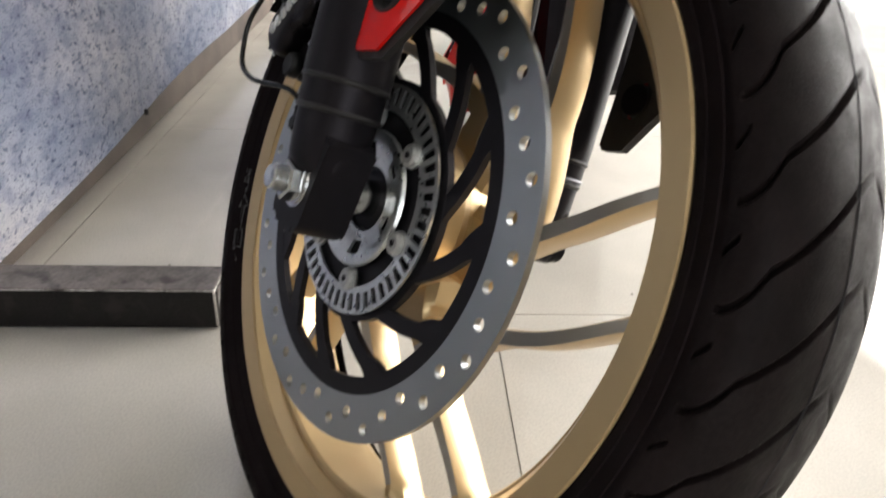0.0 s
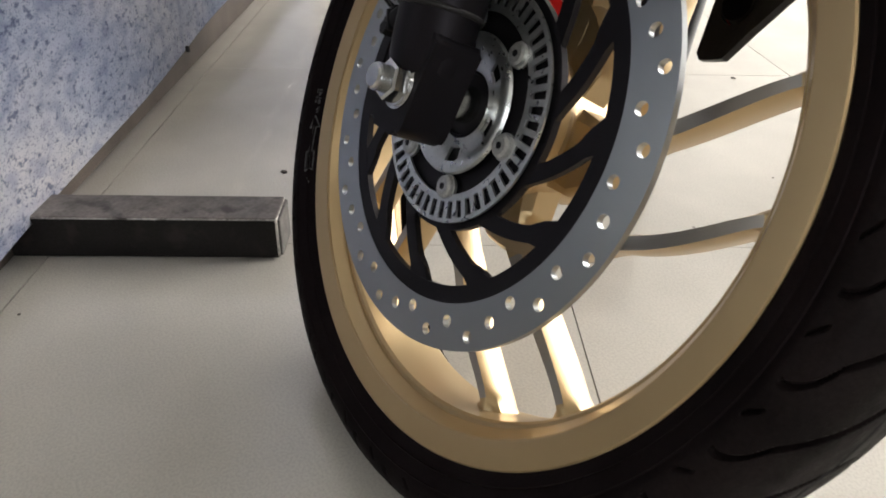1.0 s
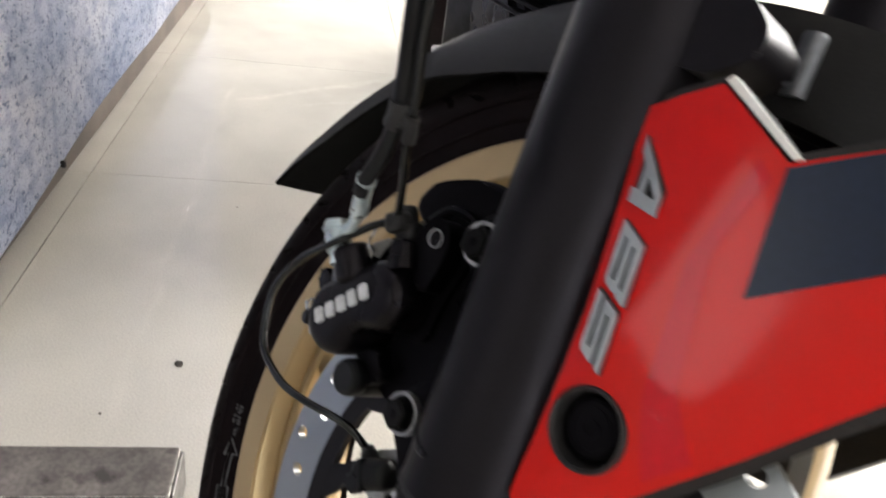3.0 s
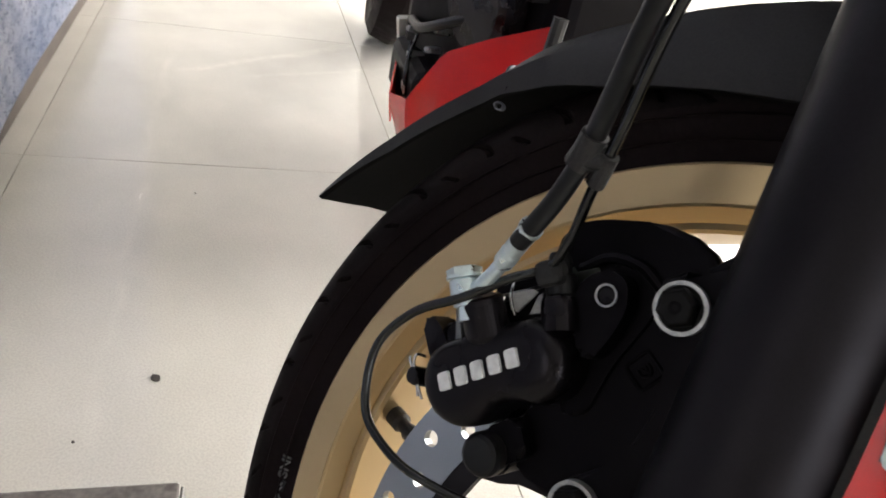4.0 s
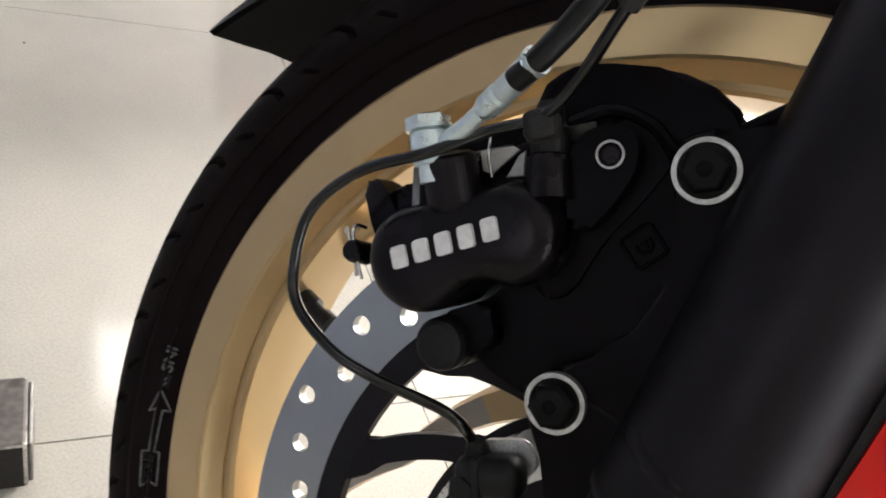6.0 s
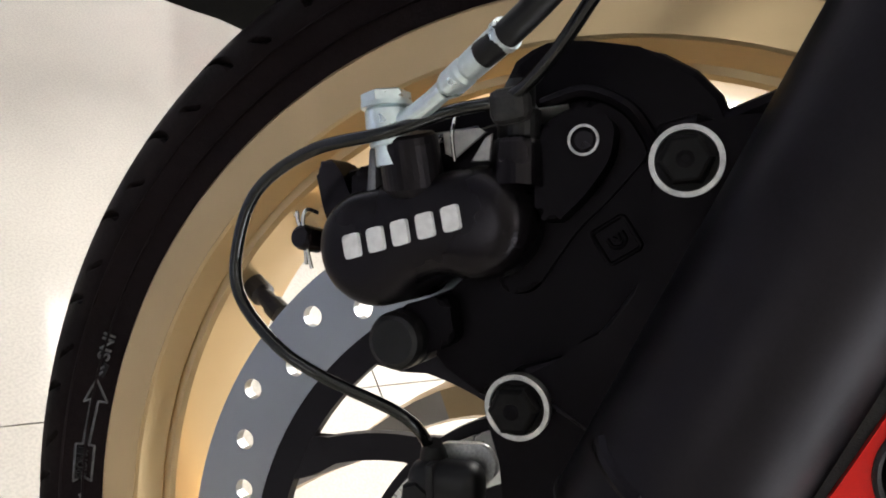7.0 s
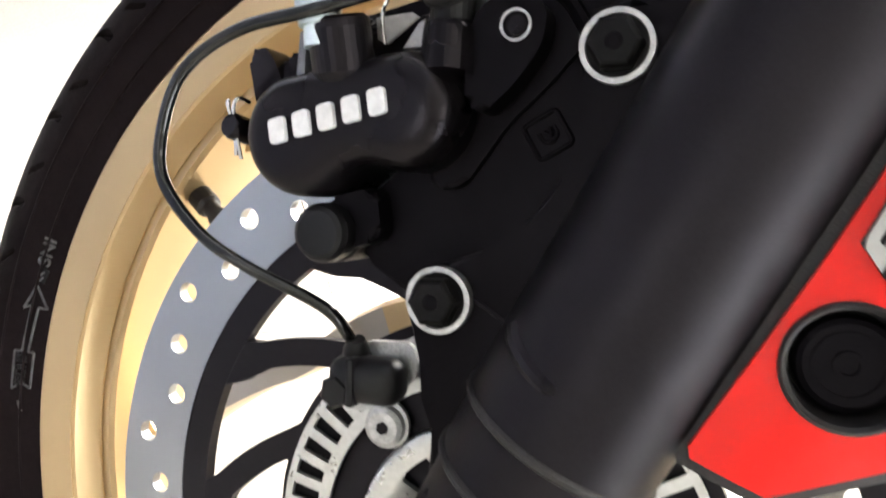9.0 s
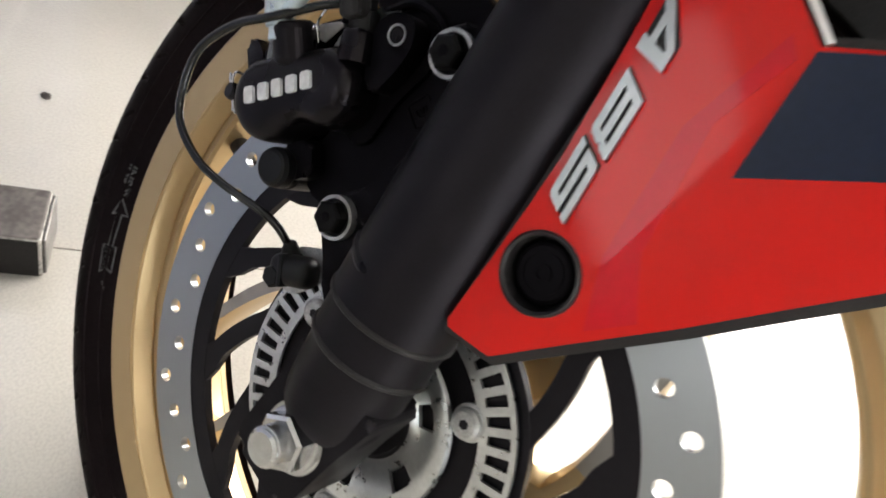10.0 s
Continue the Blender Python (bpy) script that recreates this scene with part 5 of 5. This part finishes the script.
part("sump", moved(block(0.22, 0.17, 0.10, 0.02, 2), pose(-0.84, 0.66, 0.150, 0, 0, -30)), BLACK_CAST, engine)
part("rear_case", moved(block(0.24, 0.26, 0.22, 0.03, 2), pose(-1.02, 0.88, 0.32, 0, 0, -38)), BLACK_CAST, engine)
part("clutch_cover", stepped((-0.70, 0.60, 0.34), (-0.715, 0.545, 0.338), [(0, 0.085), (0.7, 0.085), (0.8, 0.075), (1, 0.070)], 40), BLACK_PAINT, engine)
for q in ((-0.790, 0.575, 0.262), (-0.810, 0.580, 0.225), (-0.860, 0.590, 0.200), (-0.880, 0.600, 0.235), (-0.660, 0.545, 0.345), (-0.960, 0.665, 0.185)):
    part("engine_bolt", stepped((q[0], q[1] + 0.02, q[2]), (q[0] - 0.004, q[1] - 0.012, q[2] + 0.004), [(0, 0.0055), (0.8, 0.0055), (1, 0.004)], 12), ZINC, engine)
for k in range(5):
    part("cooling_fin", moved(block(0.30, 0.03, 0.006, 0.002, 1), pose(-0.72, 0.555, 0.380 + 0.018 * k, 0, 0, -14)), BLACK_CAST, engine)
part("wire_loop", tube([(-0.86, 0.590, 0.235), (-0.845, 0.565, 0.205), (-0.832, 0.555, 0.165), (-0.828, 0.553, 0.150), (-0.838, 0.556, 0.175), (-0.862, 0.580, 0.225)], 0.003, 10), CABLE, engine)
for q in ((-0.829, 0.550, 0.150), (-0.836, 0.552, 0.155)):
    part("wire_end", stepped(q, (q[0] - 0.003, q[1], q[2] + 0.014), [(0, 0.0022), (1, 0.0022)], 10), ZINC, engine)
part("drain_hose", tube([(-0.70, 0.56, 0.32), (-0.77, 0.555, 0.285), (-0.84, 0.575, 0.255), (-0.92, 0.63, 0.24)], 0.008, 10), HOSE_RUBBER, engine)
part("side_stand_plate", moved(block(0.012, 0.04, 0.05, 0.004, 1), pose(-0.965, 0.665, 0.205, 10, 0, -38)), ZINC, engine, "plated bracket beside the engine")
# unseen bodywork added over the fork and engine to block light
BACK = pose(-0.13, 0.06, 0.62, -6, 0, -38)


def hull(rows):
    """A closed body from oval sections: rows (distance back, half width, floor, roof)."""
    bm = bmesh.new()
    rings = []
    for x, w, lo, hi in rows:
        mid, tall = (lo + hi) / 2, (hi - lo) / 2
        rings.append([bm.verts.new((-x, w * math.copysign(abs(math.cos(a)) ** 0.7, math.cos(a)), mid + tall * math.copysign(abs(math.sin(a)) ** 0.7, math.sin(a)))) for a in [2 * math.pi * k / 20 for k in range(20)]])
    for p, q in zip(rings, rings[1:]):
        for k in range(20):
            bm.faces.new((p[k], p[(k + 1) % 20], q[(k + 1) % 20], q[k]))
    bm.faces.new(rings[0]), bm.faces.new(rings[-1])
    return bm


part("unseen_front_fairing", moved(hull([(-0.22, 0.03, 0.16, 0.24), (-0.16, 0.10, 0.10, 0.34), (0.0, 0.16, 0.06, 0.46), (0.16, 0.15, 0.10, 0.46), (0.22, 0.10, 0.16, 0.40)]), BACK), BLACK_PAINT, bike)
part("unseen_fuel_tank", moved(hull([(0.20, 0.09, 0.12, 0.34), (0.34, 0.13, 0.10, 0.42), (0.60, 0.13, 0.10, 0.38), (0.74, 0.09, 0.12, 0.26)]), BACK), BLACK_PAINT, bike)
part("unseen_side_fairing", moved(hull([(0.18, 0.14, 0.0, 0.16), (0.30, 0.17, -0.06, 0.18), (0.60, 0.18, -0.10, 0.18), (0.95, 0.14, -0.10, 0.16)]), BACK), BLACK_PAINT, bike)
part("seat", moved(hull([(0.70, 0.09, 0.12, 0.24), (0.95, 0.10, 0.14, 0.24), (1.30, 0.09, 0.22, 0.36), (1.50, 0.05, 0.30, 0.40)]), BACK), BLACK_PLASTIC, bike)
rear = moved(revolve([(y, r) for y, r in ((0.055, 0.235), (0.065, 0.265), (0.050, 0.292), (0.0, 0.305), (-0.050, 0.292), (-0.065, 0.265), (-0.055, 0.235), (0.0, 0.222))], 72), pose(-1.42, 1.06, 0.303, -6, 0, -38))
part("rear_tyre", rear, RUBBER, bike, "black rear tyre")

# floor tiles, each a piece of its own
def tile_mesh():
    bm = block(0.5945, 0.7022, 0.012)
    me = bpy.data.meshes.new("tile")
    bm.to_mesh(me)
    bm.free()
    me.materials.append(TILE)
    return me


TILE_ME = tile_mesh()
for i in range(-8, 7):
    for j in range(-6, 10):
        tv, tu = -0.2805 + 0.3518 + 0.7036 * i, 0.083 + 0.298 + 0.596 * j
        if not (X0 - 0.2 < tv < X1 + 0.2 and Y0 - 0.2 < tu < Y1 + 0.2):
            continue
        ob = new("tile", TILE_ME)
        ob.parent = floor
        ob.matrix_basis = Matrix.Translation((tv, tu, -0.006)) @ pose(0, 0, 0, 0, 0, 90)
